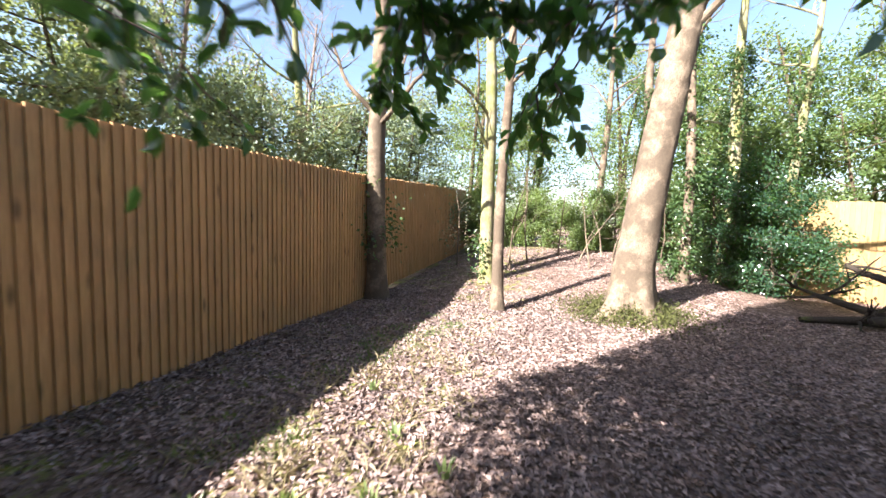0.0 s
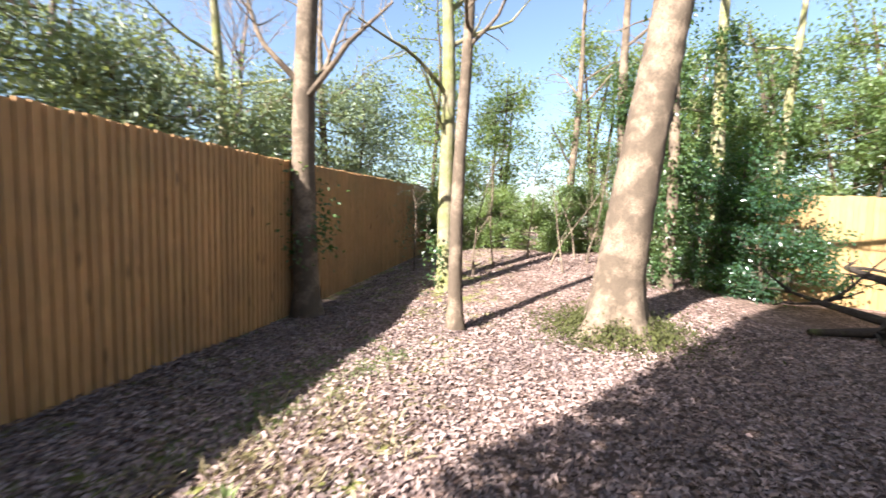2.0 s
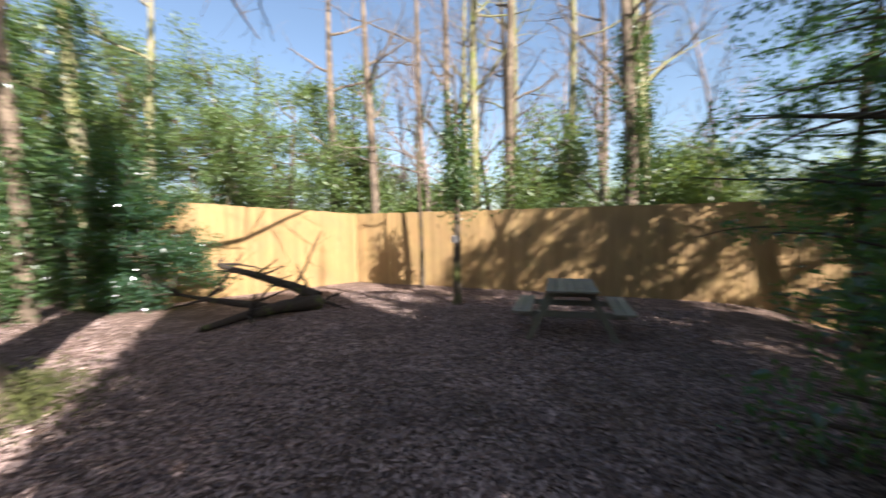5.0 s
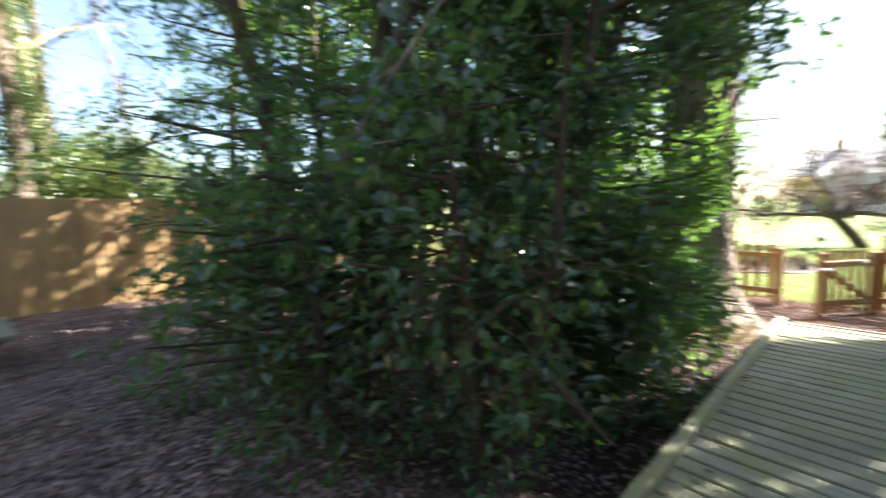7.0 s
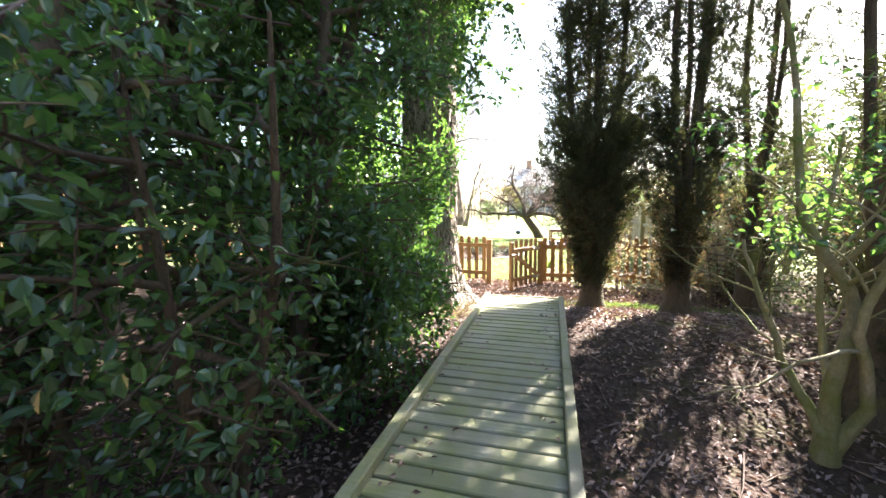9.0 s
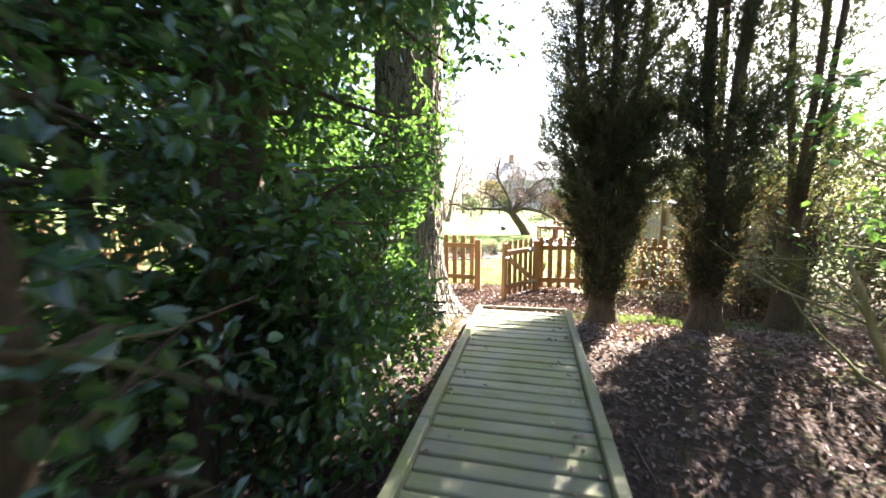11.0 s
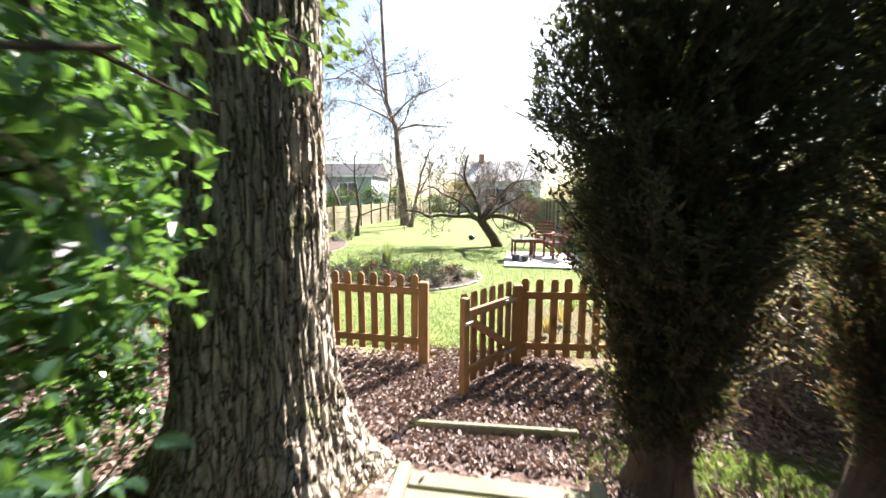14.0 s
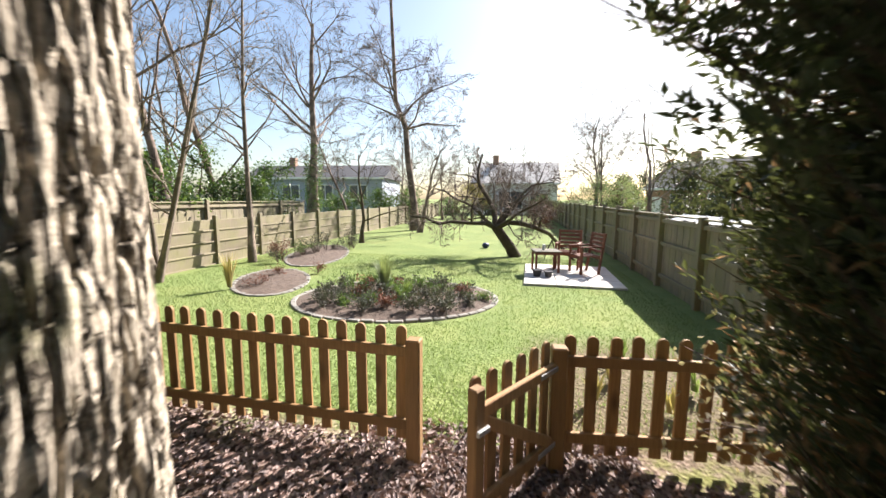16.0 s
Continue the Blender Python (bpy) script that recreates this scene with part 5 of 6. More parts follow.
def pots():
    for i, (x, y, r, h) in enumerate(((-0.62, -12.35, 0.1, 0.14), (-0.86, -12.3, 0.09, 0.12))):
        bm = bmesh.new()
        bmesh.ops.create_cone(bm, cap_ends=True, segments=18, radius1=r * 0.75, radius2=r, depth=h, matrix=pose(0, 0, h / 2))
        bmesh.ops.create_cone(bm, cap_ends=True, segments=18, radius1=r * 1.1, radius2=r * 1.1, depth=0.025, matrix=pose(0, 0, h))
        tagged(part("plant_pot", bm, M_ROOF, None, m=pose(x, y, PATIO_Z)), "small dark plant pot on the patio slabs", "plant pot", "pots on the patio")
    bm = rod((0, 0, 0), (0, 0, 0.13), 0.035, 12)
    tagged(part("jar", bm, M_WHITE, None, m=pose(-0.8, -13.0, PATIO_Z + 0.513)), "small pale jar on the garden table", "jar")
    bm = bmesh.new()
    bmesh.ops.create_icosphere(bm, subdivisions=3, radius=0.13)
    for v in bm.verts:
        v.co.z *= 0.8
    blue = plain("blue_plastic", (0.02, 0.035, 0.09), (0.03, 0.05, 0.13), 0.4, 8.0, 0.05)
    tagged(part("ball", bm, blue, None, m=pose(0.85, -17.6, ground_at(0.85, -17.6) + 0.1)), "dark blue ball lying on the lawn", "ball")


pots()


# ---------- garden fences ----------
def panel_fence(name, a, b, top, label, style, mat_, bay=1.83):
    """Bays between posts: planks across, or upright boards on rails."""
    a, b = Vector(a), Vector(b)
    d, yaw = (b - a).length, math.degrees(math.atan2(b.y - a.y, b.x - a.x))
    f = empty(name, a.x, a.y, -0.2, label, "fence", kind="structure", rz=yaw)
    rng = random.Random(int(a.x * 7 + 91))
    meshes = {}
    for i in range(int(d / bay)):
        s = i * bay
        h = top(s / d) + 0.2
        link("post", meshes.setdefault(("p", round(h, 1)), bake(box(0.11, 0.11, round(h, 1) + 0.1, pose(0, 0, (round(h, 1) + 0.1) / 2), 0.008))), mat_, f, m=pose(s, -0.02, 0))
        if style == "planks":
            n = 4
            for k in range(n):
                w = h / n
                link("plank", meshes.setdefault(("k", round(w, 2)), bake(box(bay - 0.12, 0.022, round(w, 2) * 0.99, bevel=0.004))), mat_, f, m=pose(s + bay / 2, 0.01 + 0.008 * (k % 2), (k + 0.5) * w, rng.uniform(3, 6), rng.uniform(-0.3, 0.3), 0))
                link("batten", meshes.setdefault("b", bake(box(bay - 0.12, 0.03, 0.035, bevel=0.004))), mat_, f, m=pose(s + bay / 2, -0.02, (k + 0.02) * w + 0.02))
        else:
            n = 13
            for k in range(n):
                link("board", meshes.setdefault(("v", round(h, 1)), bake(box(bay / n * 1.04, 0.016, round(h, 1), pose(0, 0, round(h, 1) / 2), 0.003))), mat_, f, m=pose(s + (k + 0.5) * bay / n, 0.03 + 0.006 * (k % 2), rng.uniform(-0.01, 0.01)))
            for hz in (0.25, 0.62 * h, h - 0.1):
                link("rail", meshes.setdefault("r", bake(box(bay - 0.1, 0.05, 0.075, bevel=0.005))), mat_, f, m=pose(s + bay / 2, -0.005, hz))
            link("cap", meshes.setdefault("c", bake(box(bay, 0.09, 0.03, bevel=0.005))), mat_, f, m=pose(s + bay / 2, 0.01, h + 0.02))
    return f


def bake(bm):
    me = bpy.data.meshes.new("piece")
    bm.to_mesh(me)
    bm.free()
    return me


panel_fence("wall_garden_east", (7.75, -7.2), (7.3, -44.0), lambda s: 0.98 + 0.1 * s, "weathered plank fence along the sunny garden", "planks", M_OLDFENCE)
panel_fence("wall_garden_far_east", (8.6, -8.0), (8.6, -19.0), lambda s: 1.42, "taller weathered fence of the neighbouring garden", "boards", M_OLDFENCE)
panel_fence("wall_garden_west", (-3.75, -45.0), (-2.92, -6.5), lambda s: 1.42 - 0.2 * s, "grey weathered boarded fence with posts and rails", "boards", M_OLDFENCE)


panel_fence("wall_wood_west", (-3.0, -6.6), (-3.72, -3.2), lambda s: 1.3, "grey weathered low boarded fence behind the conifers", "boards", M_OLDFENCE)


# ---------- garden trees ----------
BARE = [(9, 0.25, 50, 0.55, 0.1, 0.04), (6, 0.2, 45, 0.55, 0.15, 0.03), (5, 0.15, 42, 0.55, 0.18, 0.02), (3, 0.1, 40, 0.6, 0.2, 0.0), (0, 0, 0, 0, 0.2, 0)]


def bare_tree(name, x, y, h, r, seed, label, mat_=None, path=None, plan=None, way=(0, 0, 1), group="", ivy=0):
    rng = rand(seed)
    z = ground_at(x, y)
    p = None if path is None else np.array(path, float)
    runs, tips = grow(rng, (x, y, z - 0.1), way, h, r, plan or BARE, 0, None, None, p, 0.009 if y < -20 else 0.005)
    thin = [q for q in runs if q[1].max() < 0.022]
    fol, lm = ([tubes(thin)], [mat_ or M_TWIG]) if thin else ([], [])
    if ivy:
        k = rng.uniform(0.02, 0.4, ivy)
        q = runs[0][0]
        c = np.stack([np.interp(k, np.linspace(0, 1, len(q)), q[:, j]) for j in range(3)], -1)
        d = rng.normal(0, 1, (ivy, 3)) * (1, 1, 0.2)
        d /= np.linalg.norm(d, axis=1, keepdims=True)
        fol, lm = fol + [leaves(rng, c + d * (r * 1.2 + np.abs(rng.normal(0, 0.15, ivy)))[:, None], d, 0.13, 0.1, fine=False)], lm + [M_IVY]
    return plant(name, x, y, label, "tree", [q for q in runs if q[1].max() >= 0.022] if thin else runs, mat_ or M_TWIG, fol, lm, group, parts=("trunk", "crown", "ivy"))


def apple_tree():
    x, y = -0.19, -15.66
    g = ground_at(x, y)
    rng = rand(101)
    stem = np.array([(x, y, g - 0.05), (x + 0.18, y, g + 0.3), (x + 0.42, y, g + 0.62), (x + 0.62, y, g + 0.92)])
    runs, tips = [(stem, np.array([0.2, 0.165, 0.15, 0.15]), 14)], []
    top = stem[-1]
    plan = [(0, 0, 0, 0, 0, 0), (10, 0.2, 68, 0.5, 0.22, -0.02), (7, 0.15, 58, 0.55, 0.26, -0.03), (6, 0.1, 50, 0.55, 0.22, 0.0), (0, 0, 0, 0, 0.2, 0)]
    for d, L, r in (((0.3, 0.0, 0.9), 2.7, 0.095), ((-0.8, 0.1, 0.75), 3.0, 0.09), ((0.9, 0.4, 0.6), 2.8, 0.075), ((-0.4, -0.5, 0.9), 2.7, 0.07), ((0.8, -0.4, 0.6), 2.5, 0.065), ((-0.9, -0.3, 0.55), 2.6, 0.065), ((0.2, -0.9, 0.6), 2.3, 0.055), ((-0.7, 0.5, 0.65), 2.4, 0.055)):
        grow(rng, top - (0, 0, 0.05), d, L, r, plan, 1, runs, tips, None, 0.008)
    plant("apple_tree", x, y, "leaning bare apple tree with a spreading crown on the lawn", "tree", [q for q in runs if q[1].max() >= 0.022], M_DARKBARK, [tubes([q for q in runs if q[1].max() < 0.022])], [M_TWIG], parts=("trunk", "crown"))


apple_tree()
bare_tree("tall_tree", 5.24, -24.9, 14.0, 0.2, 111, "tall bare tree with a bent grey trunk", M_TWIG, [(5.24, -24.9, -0.3), (5.3, -24.9, 1.2), (5.65, -24.9, 3.8), (5.75, -24.9, 5.4), (6.3, -24.9, 6.8), (6.4, -24.9, 9.2), (6.5, -24.9, 11.5), (6.6, -24.9, 14.5)], [(15, 0.25, 60, 0.3, 0.12, 0.05), (8, 0.2, 45, 0.6, 0.18, 0.0), (8, 0.2, 42, 0.6, 0.2, -0.04), (5, 0.1, 40, 0.7, 0.2, -0.1), (0, 0, 0, 0, 0.2, 0)])
bare_tree("oak_tree", 13.8, -29.5, 13.5, 0.32, 112, "broad bare oak with an ivy-clad trunk beyond the fence", M_TWIG, None, [(12, 0.3, 58, 0.52, 0.04, 0.1), (8, 0.2, 45, 0.55, 0.14, 0.05), (7, 0.15, 42, 0.55, 0.18, 0.04), (4, 0.1, 40, 0.6, 0.2, 0.02), (0, 0, 0, 0, 0.2, 0)], ivy=1800)
bare_tree("small_tree", 5.84, -18.3, 3.6, 0.08, 113, "small bare garden tree with dense dark twigs", M_DARKBARK, way=(-0.25, 0, 1))
bare_tree("small_tree", 4.68, -23.5, 4.4, 0.11, 114, "small bare garden tree on the lawn", M_TWIG, way=(-0.2, 0, 1))
bare_tree("birch_tree", 6.95, -13.1, 8.0, 0.075, 115, "slender young birch beside the garden fence", M_BIRCH, None, [(26, 0.3, 55, 0.22, 0.02, 0.1), (6, 0.2, 45, 0.5, 0.15, 0.04), (5, 0.2, 40, 0.5, 0.2, 0), (0, 0, 0, 0, 0.2, 0)])
for _i, (_w, _h) in enumerate((((-0.02, 0.05, 1), 8.0), ((0.12, 0.1, 1), 8.5), ((-0.22, -0.05, 1), 8.0), ((0.3, 0.0, 1), 7.0), ((-0.4, 0.1, 1), 6.0))):
    bare_tree("birch_tree", 7.4 - 0.05 * _i, -10.6 + 0.06 * _i, _h, 0.055, 120 + _i, "bare birch stem of a clump by the fence", M_BIRCH, None, [(18, 0.25, 40, 0.3, 0.04, 0.06), (6, 0.2, 40, 0.5, 0.14, 0.02), (5, 0.2, 40, 0.5, 0.2, -0.02), (0, 0, 0, 0, 0.2, 0)], _w, "birch clump")
for _i, (_x, _y, _h, _l) in enumerate(((9.6, -13.5, 9.5, "bare"), (10.8, -17.0, 9.0, "bare"), (9.2, -9.0, 10.0, "bare"), (3.6, -33.0, 5.0, "x"), (6.6, -30.0, 5.0, "x"), (5.6, -36.0, 6.0, "x"), (-4.6, -24.0, 4.6, "x"), (-6.0, -33.0, 8.0, "x"), (1.0, -44.0, 6.0, "x"), (9.5, -38.0, 7.0, "x"), (-5.2, -29.0, 5.0, "x"), (12.0, -46.0, 8.0, "x"), (20.0, -40.0, 9.0, "x"), (-9.0, -48.0, 9.0, "x"), (18.0, -22.0, 9.0, "x"), (0.6, -38.0, 5.0, "x"), (2.2, -35.0, 4.5, "x"), (-1.8, -37.0, 5.0, "x"), (-5.0, -18.5, 5.5, "x"), (8.6, -24.0, 6.0, "x"))):
    bare_tree("bare_tree", _x, _y, _h, 0.014 * _h, 130 + _i, "bare tree with fine purple-brown twigs beyond the fence" if _l == "bare" else "grey bare tree at the far end of the garden", M_TWIG, None, BARE, (0.05, 0.02, 1), "bare trees round the garden")

for _i, (_x, _y, _h) in enumerate(((11.6, 8.6, 8.0), (12.2, 6.2, 8.5), (13.0, 3.2, 8.0), (12.0, 0.2, 7.5), (14.6, 8.0, 9.5), (15.2, 4.8, 9.0), (14.8, 11.5, 9.0), (-8.4, 10.5, 8.5), (-9.5, 7.5, 8.0))):
    bare_tree("bare_tree", _x, _y, _h, 0.011 * _h, 230 + _i, "bare woodland tree with pale pinkish twigs behind the fence", M_TWIG, None, [(16, 0.15, 50, 0.42, 0.06, 0.06), (7, 0.2, 45, 0.5, 0.15, 0.03), (6, 0.15, 42, 0.55, 0.18, 0.02), (0, 0, 0, 0, 0.2, 0)], (0.05, 0.02, 1), "bare trees behind the fences")

thicket(800, [(10.2, -13.0), (10.6, -15.0), (10.0, -17.0), (11.0, -19.5)], "evergreen shrub with glossy leaves behind the garden fence", "evergreen_shrub", M_IVY, 4500, 0.12, "evergreens behind the garden fence", (2.9, 3.6), 1.5, clump=0.5)
thicket(820, [(-4.6, -21.0), (-5.0, -26.5), (-4.4, -31.0)], "feathery yellow-green shrub above the fence", "shrub", M_PALELEAF, 4500, 0.08, "shrubs above the west fence", (2.6, 3.4), 1.4, bark_mat=M_TWIG, clump=0.5)
thicket(830, [(-6.5, -17.0), (-7.5, -22.0), (-6.0, -27.0), (-8.0, -32.0)], "dull olive evergreen behind the west fence", "evergreen_shrub", M_CONIFER, 4500, 0.13, "evergreens behind the west fence", (3.0, 4.6), 1.6, clump=0.5)
thicket(840, [(-1.9, -28.2)], "rust-brown rounded shrub at the lawn's edge", "rust_shrub", M_RUST, 5000, 0.07, "", (1.7, 1.75), 0.95, bark_mat=M_TWIG, clump=0.4)
thicket(850, [(7.6, -33.0), (8.8, -30.0), (10.0, -26.0), (2.5, -46.5), (-2.8, -44.0), (6.5, -45.0)], "rounded evergreen shrub at the end of the garden", "evergreen_shrub", M_IVY, 3500, 0.12, "evergreens at the far end", (1.8, 3.0), 1.6, clump=0.6)


def willow():
    rng = rand(141)
    x, y = 3.5, -40.4
    g = ground_at(x, y)
    runs = [(limb_path(rng, (x, y, g - 0.1), (0, 0, 1), 2.8, 0.03, 0.1, 6), 0.13 * np.linspace(1, 0.5, 7), 10)]
    strands = []
    for _ in range(170):
        a, o = rng.uniform(0, 6.28), rng.uniform(0.3, 1.7)
        top = np.array([x, y, g + 2.6 + rng.uniform(-0.1, 0.5)])
        s = np.linspace(0, 1, 7)
        p = top + np.stack([math.cos(a) * o * np.sqrt(s), math.sin(a) * o * np.sqrt(s), 0.6 * np.sin(s * 2) - 2.0 * s * s], -1)
        runs.append((p, 0.012 * np.linspace(1, 0.4, 7), 3))
        strands.append(p)
    at, out = along(rng, strands, 26, 0.05)
    plant("weeping_willow", x, y, "small weeping willow with yellow hanging twigs", "tree", runs, M_YELLOW, [leaves(rng, at, out + (0, 0, -1.0), 0.14, 0.03, fine=False)], [M_YELLOW])


willow()


# ---------- houses beyond the garden ----------
def house(x, y, w, d, eaves, ridge, turn, wall_mat, label, windows, group="", roof_mat=None):
    """A house with gable roof, windows with frames and sills, a door and a chimney."""
    h = empty("house", x, y, -0.2, label, "house", group, rz=turn)
    part("wall", box(w, d, eaves, pose(0, 0, eaves / 2), 0.01), wall_mat, h)
    rise = ridge - eaves
    v = [(-w / 2 - 0.3, -d / 2 - 0.35, eaves - 0.1), (w / 2 + 0.3, -d / 2 - 0.35, eaves - 0.1), (w / 2 + 0.3, d / 2 + 0.35, eaves - 0.1), (-w / 2 - 0.3, d / 2 + 0.35, eaves - 0.1), (-w / 2 - 0.3, 0, ridge), (w / 2 + 0.3, 0, ridge)]
    me = raw_mesh("roof", v, [np.array([(0, 1, 5, 4), (2, 3, 4, 5), (3, 2, 1, 0)]), np.array([(0, 4, 3), (1, 2, 5)])])
    link("roof", me, roof_mat or M_ROOF, h)
    part("chimney", box(0.7, 0.6, 1.3, pose(w * 0.25, 0.2, ridge + 0.2), 0.02), M_BRICK, h)
    part("fascia", box(w + 0.55, 0.04, 0.2, pose(0, d / 2 + 0.37, eaves - 0.12), 0.01), M_WHITE, h)
    for wx, wz, ww, wh in windows:
        pane = part("window", box(ww, 0.06, wh, pose(wx, d / 2 + 0.02, wz), 0.005), M_GLASS, h, "dark window pane in a white frame")
        bm = bmesh.new()
        for sx in (-1, 0, 1):
            box(0.07, 0.1, wh + 0.07, pose(wx + sx * ww / 2, d / 2 + 0.03, wz), 0.005, bm)
        for sz in (-1, 1):
            box(ww - 0.08, 0.095, 0.07, pose(wx, d / 2 + 0.03, wz + sz * wh / 2), 0.005, bm)
        part("frame", bm, M_WHITE, pane)
        part("sill", box(ww + 0.2, 0.16, 0.06, pose(wx, d / 2 + 0.09, wz - wh / 2 - 0.07), 0.008), M_WHITE, pane)
    part("door", box(0.95, 0.08, 2.05, pose(w * 0.36, d / 2 + 0.02, 1.03), 0.01), M_WHITE, h)


house(20.5, -45.5, 15.0, 8.0, 3.9, 5.4, 3, M_GREYBLUE, "low blue-grey rendered house with a slate roof beyond the gardens", [(-5, 2.4, 1.8, 1.4), (-1.5, 2.4, 1.6, 1.4), (2.2, 2.4, 1.8, 1.4)], "houses beyond the gardens")
house(-0.5, -53.0, 9.5, 7.5, 3.6, 6.2, -2, M_RENDER, "pale house with a tiled roof at the garden's end", [(-2.8, 1.7, 2.0, 1.5), (0.4, 1.7, 2.6, 1.9)], "houses beyond the gardens", M_PAVE)
house(-19.0, -44.0, 9.0, 8.0, 2.9, 5.6, -55, M_BRICK, "brick house with a tiled roof behind the west fence", [(-2.4, 1.7, 1.8, 1.2), (1.0, 1.7, 1.8, 1.2)], "houses beyond the gardens")


def greenhouse():
    g = empty("greenhouse", -4.7, -13.6, -0.5, "small glass greenhouse roof behind the west fence", "greenhouse", rz=2)
    part("base", box(1.8, 3.0, 1.25, pose(0, 0, 0.625), 0.01), M_OLDFENCE, g)
    for s in (-1, 1):
        for i in range(5):
            pane = part("roof_pane", box(1.02, 0.58, 0.012, pose(s * 0.46, -1.2 + i * 0.6, 1.47, 0, s * 24, 0), 0.002), M_PALEGLASS, g)
            part("glazing_bar", box(1.04, 0.035, 0.03, pose(s * 0.46, -1.5 + i * 0.6, 1.475, 0, s * 24, 0), 0.003), M_WHITE, g)


M_PALEGLASS = plain("old_glass", (0.55, 0.57, 0.58), (0.7, 0.71, 0.72), 0.12, 3.0, 0.02)
greenhouse()


# ---------- litter, grass and twigs on the ground ----------
def litter():
    rng = rand(151)
    pts = []
    for x0, x1, y0, y1, n in ((-4.0, 3.5, 1.6, 8.5, 46000), (3.5, 8.5, 1.0, 9.0, 17000), (-4.0, 3.5, 8.5, 14.0, 9000), (0.5, 4.5, -4.5, 1.6, 5000), (-3.6, -0.7, -3.6, 1.6, 4500), (-3.6, -0.7, -6.0, -3.6, 7000), (-0.9, 1.1, -6.4, -4.3, 8000), (1.0, 4.0, -6.2, -4.4, 5000)):
        pts.append(np.stack([rng.uniform(x0, x1, n), rng.uniform(y0, y1, n)], -1))
    p = np.concatenate(pts)
    p = p[~((np.abs(p[:, 0] + 0.1) < 0.68) & (p[:, 1] > -4.35) & (p[:, 1] < 1.0))]
    at = np.stack([p[:, 0], p[:, 1], height(p[:, 0], p[:, 1]) + rng.uniform(0.004, 0.03, len(p))], -1)
    a = rng.uniform(0, 6.28, len(p))
    out = np.stack([np.cos(a), np.sin(a), rng.normal(0.0, 0.3, len(p))], -1)
    v, f = leaves(rng, at, out, 0.06, 0.032, 0.0, 0.6, fine=False, spread=0.2)
    ob = link("leaf_litter", raw_mesh("leaf_litter", v, f), M_LITTER)
    tagged(ob, "dry curled brown leaves strewn over the ground", "leaf litter", kind="stuff")
    # leaves that blew onto the planks
    n = 160
    at = np.stack([rng.choice((-0.5, 0.3), n) + rng.normal(0, 0.1, n), rng.uniform(-4.2, 0.8, n), rng.uniform(0.004, 0.012, n)], -1)
    a = rng.uniform(0, 6.28, n)
    v, f = leaves(rng, at, np.stack([np.cos(a), np.sin(a), 0.05 + 0 * a], -1), 0.05, 0.026, 0.0, 0.5, fine=False, spread=0.05)
    tagged(link("leaf_litter", raw_mesh("leaf_litter", v, f), M_LITTER), "few dry leaves on the bridge planks", "leaf litter", kind="stuff")


litter()


def sticks():
    rng = rand(161)
    runs = []
    for _ in range(230):
        x, y = ((rng.uniform(-3.4, -0.8), rng.uniform(-3.6, 1.2)), (rng.uniform(0.7, 3.5), rng.uniform(-3.5, 1.0)), (rng.uniform(-3.5, 6), rng.uniform(2, 10)))[rng.integers(3)]
        a, L = rng.uniform(0, 6.28), rng.uniform(0.12, 0.6)
        s = np.linspace(-0.5, 0.5, 4)
        px, py = x + math.cos(a) * L * s, y + math.sin(a) * L * s + rng.normal(0, 0.012, 4)
        runs.append((np.stack([px, py, height(px, py) + 0.025], -1), rng.uniform(0.003, 0.009) * np.array([1, 1, 0.8, 0.4]), 4))
    v, f = tubes(runs)
    tagged(link("fallen_twigs", raw_mesh("fallen_twigs", v, f, True), M_TWIG), "dry broken twigs lying among the leaves", "twigs", kind="stuff")


sticks()
for _i, (_x, _y) in enumerate(((-1.45, 1.75), (-1.05, 1.95), (-1.9, 1.5), (-1.2, 2.6), (-0.7, 2.3), (-1.75, 3.3))):
    spiky_grass(_x, _y, 0.11, 14, 190 + _i, M_GRASS, "small green weed among the dead leaves", 0.9)


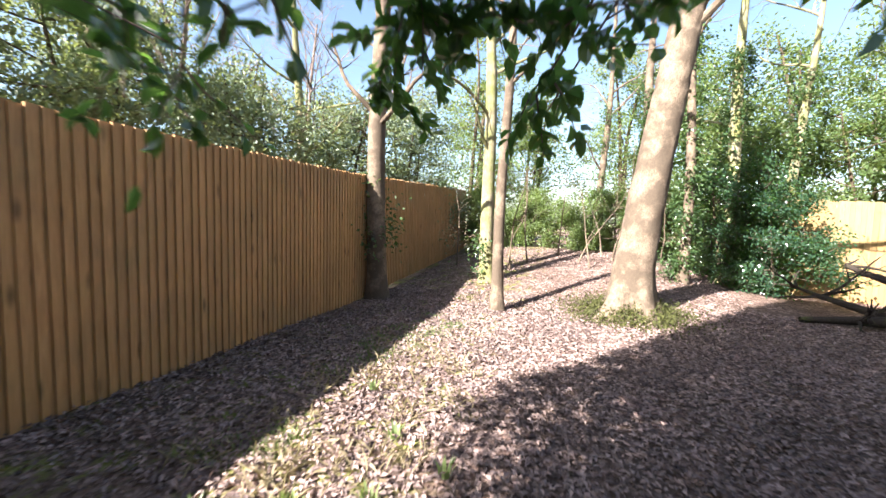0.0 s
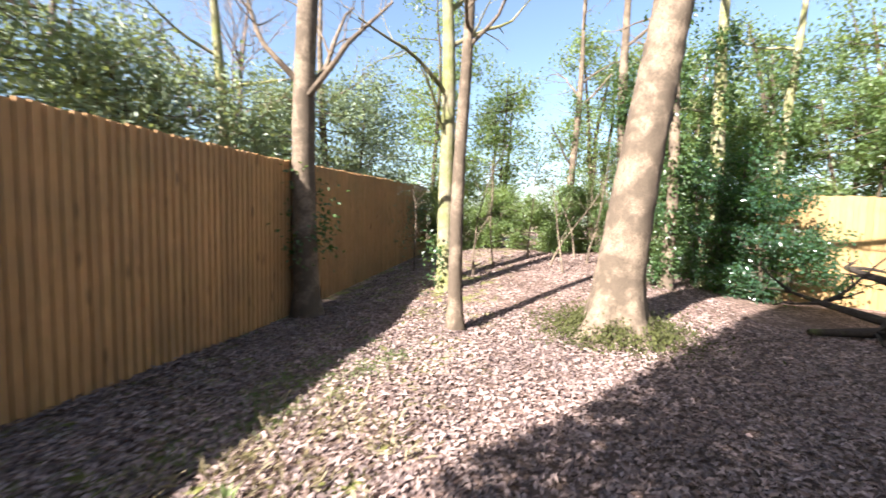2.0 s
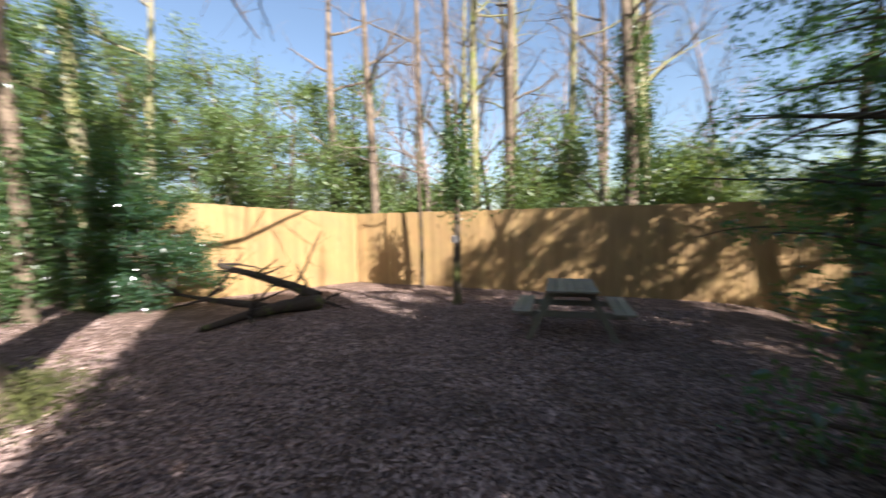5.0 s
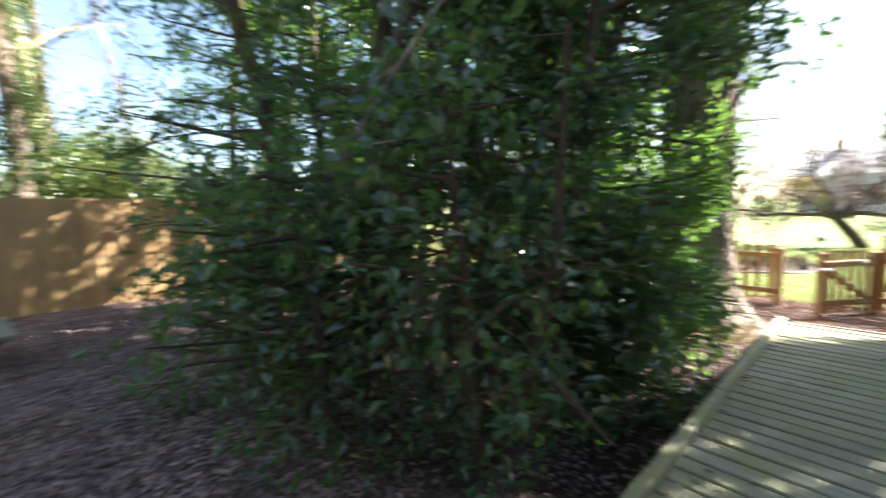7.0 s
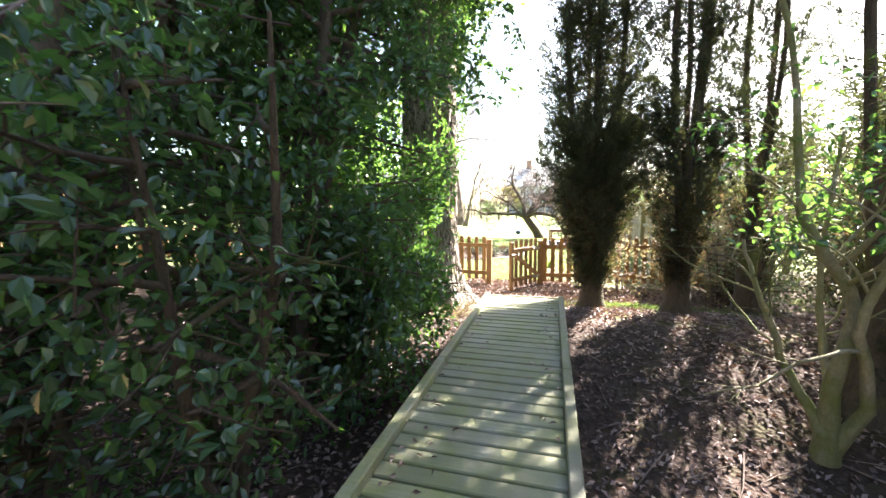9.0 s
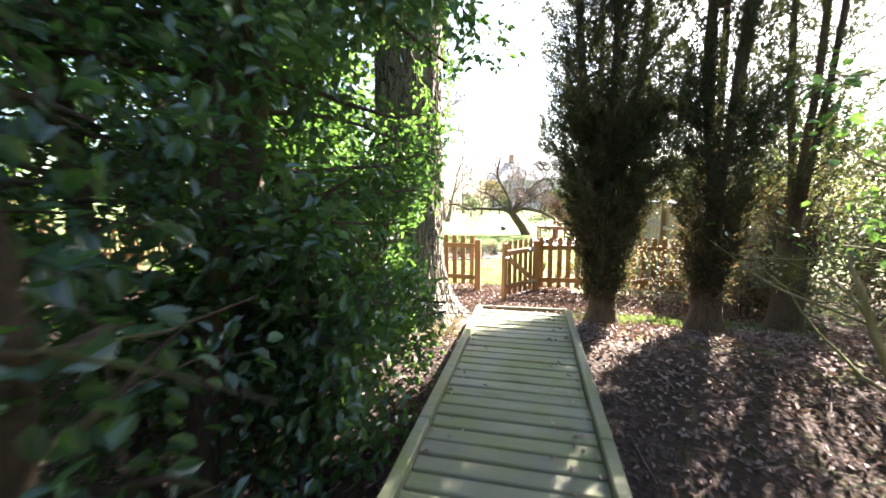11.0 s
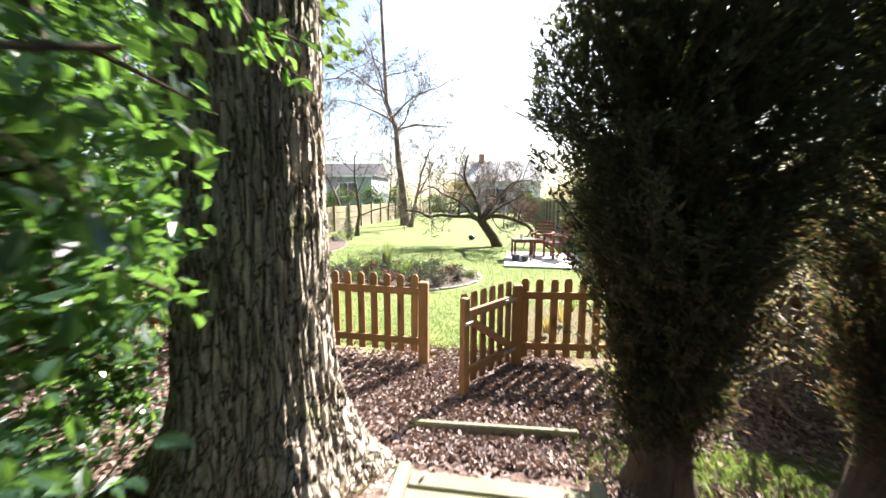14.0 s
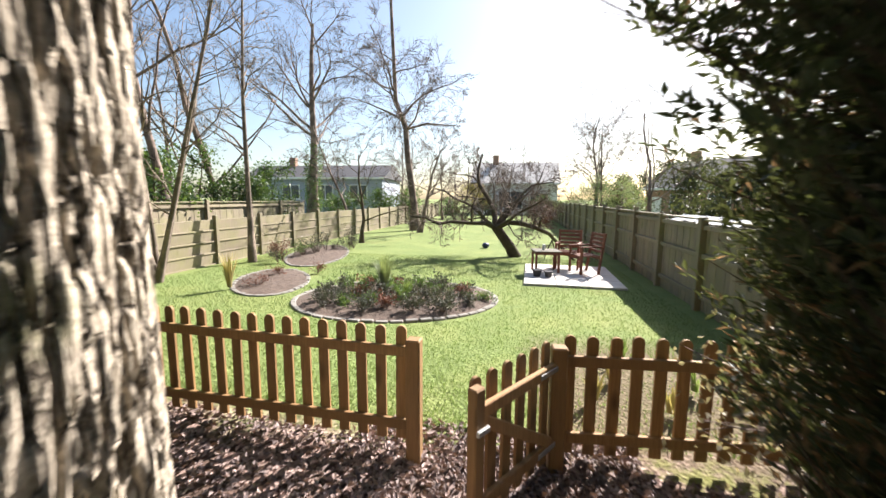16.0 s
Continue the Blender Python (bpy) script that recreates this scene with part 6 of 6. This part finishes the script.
def blades(rng, p, h, mat_, name, label):
    at = np.stack([p[:, 0], p[:, 1], height(p[:, 0], p[:, 1]) - 0.005], -1)
    v, f = leaves(rng, at, np.tile([0, 0, 1.4], (len(p), 1)), h, 0.009, 0.0, 0.2, fine=False, spread=0.45)
    tagged(link(name, raw_mesh(name, v, f), mat_), label, "grass", kind="stuff")


def lawn_grass():
    rng = rand(171)
    n = 80000
    y = -6.35 - 9.0 * rng.random(n) ** 1.7
    x = rng.uniform(-2.7, 7.4, n)
    out = ((x - 1.95) / 1.85) ** 2 + ((y + 10.05) / 1.5) ** 2 > 1
    out &= ~((x > -2.5) & (x < -0.25) & (y < -11.4) & (y > -14.1))
    out &= ((x - 4.95) ** 2 + (y + 10.95) ** 2) > 1.0
    out &= ~((x < -0.4) & (y > -8.0) & (rng.random(n) < 0.6))
    blades(rng, np.stack([x, y], -1)[out], 0.036, M_GRASS, "lawn_grass", "short sunlit green lawn grass")
    c = np.stack([rng.uniform(-2.6, -1.6, 26), rng.uniform(1.8, 6.4, 26)], -1)
    c = np.concatenate([c, np.stack([rng.uniform(-3.3, -0.75, 70), -4.52 + rng.normal(0, 0.1, 70)], -1)])
    q = np.repeat(c, 90, 0) + rng.normal(0, 0.11, (len(c) * 90, 2))
    blades(rng, q, 0.06, M_GRASS, "grass_tufts", "small moss and grass tufts in the litter")


lawn_grass()


def dry_stalks():
    """Straw and dead stems where the sun reaches the ground beside the long fence, and at the end of the bridge."""
    rng = rand(181)
    c = np.concatenate([np.stack([rng.uniform(-2.5, -0.9, 34), rng.uniform(1.6, 4.6, 34)], -1), np.stack([rng.uniform(0.55, 0.85, 8), rng.uniform(-4.1, -3.2, 8)], -1)])
    q = np.repeat(c, 26, 0) + rng.normal(0, 0.1, (len(c) * 26, 2))
    q = q[(np.abs(q[:, 0] + 0.1) > 0.6) | (q[:, 1] > 1.0)]
    at = np.stack([q[:, 0], q[:, 1], height(q[:, 0], q[:, 1])], -1)
    a = rng.uniform(0, 6.28, len(q))
    v, f = leaves(rng, at, np.stack([np.cos(a), np.sin(a), 0.7 + 0 * a], -1), 0.15, 0.008, 0.0, 0.3, spread=0.5)
    tagged(link("dry_stalks", raw_mesh("dry_stalks", v, f), M_STRAW), "pale dry grass stalks among the dead leaves", "dry grass", kind="stuff")


dry_stalks()
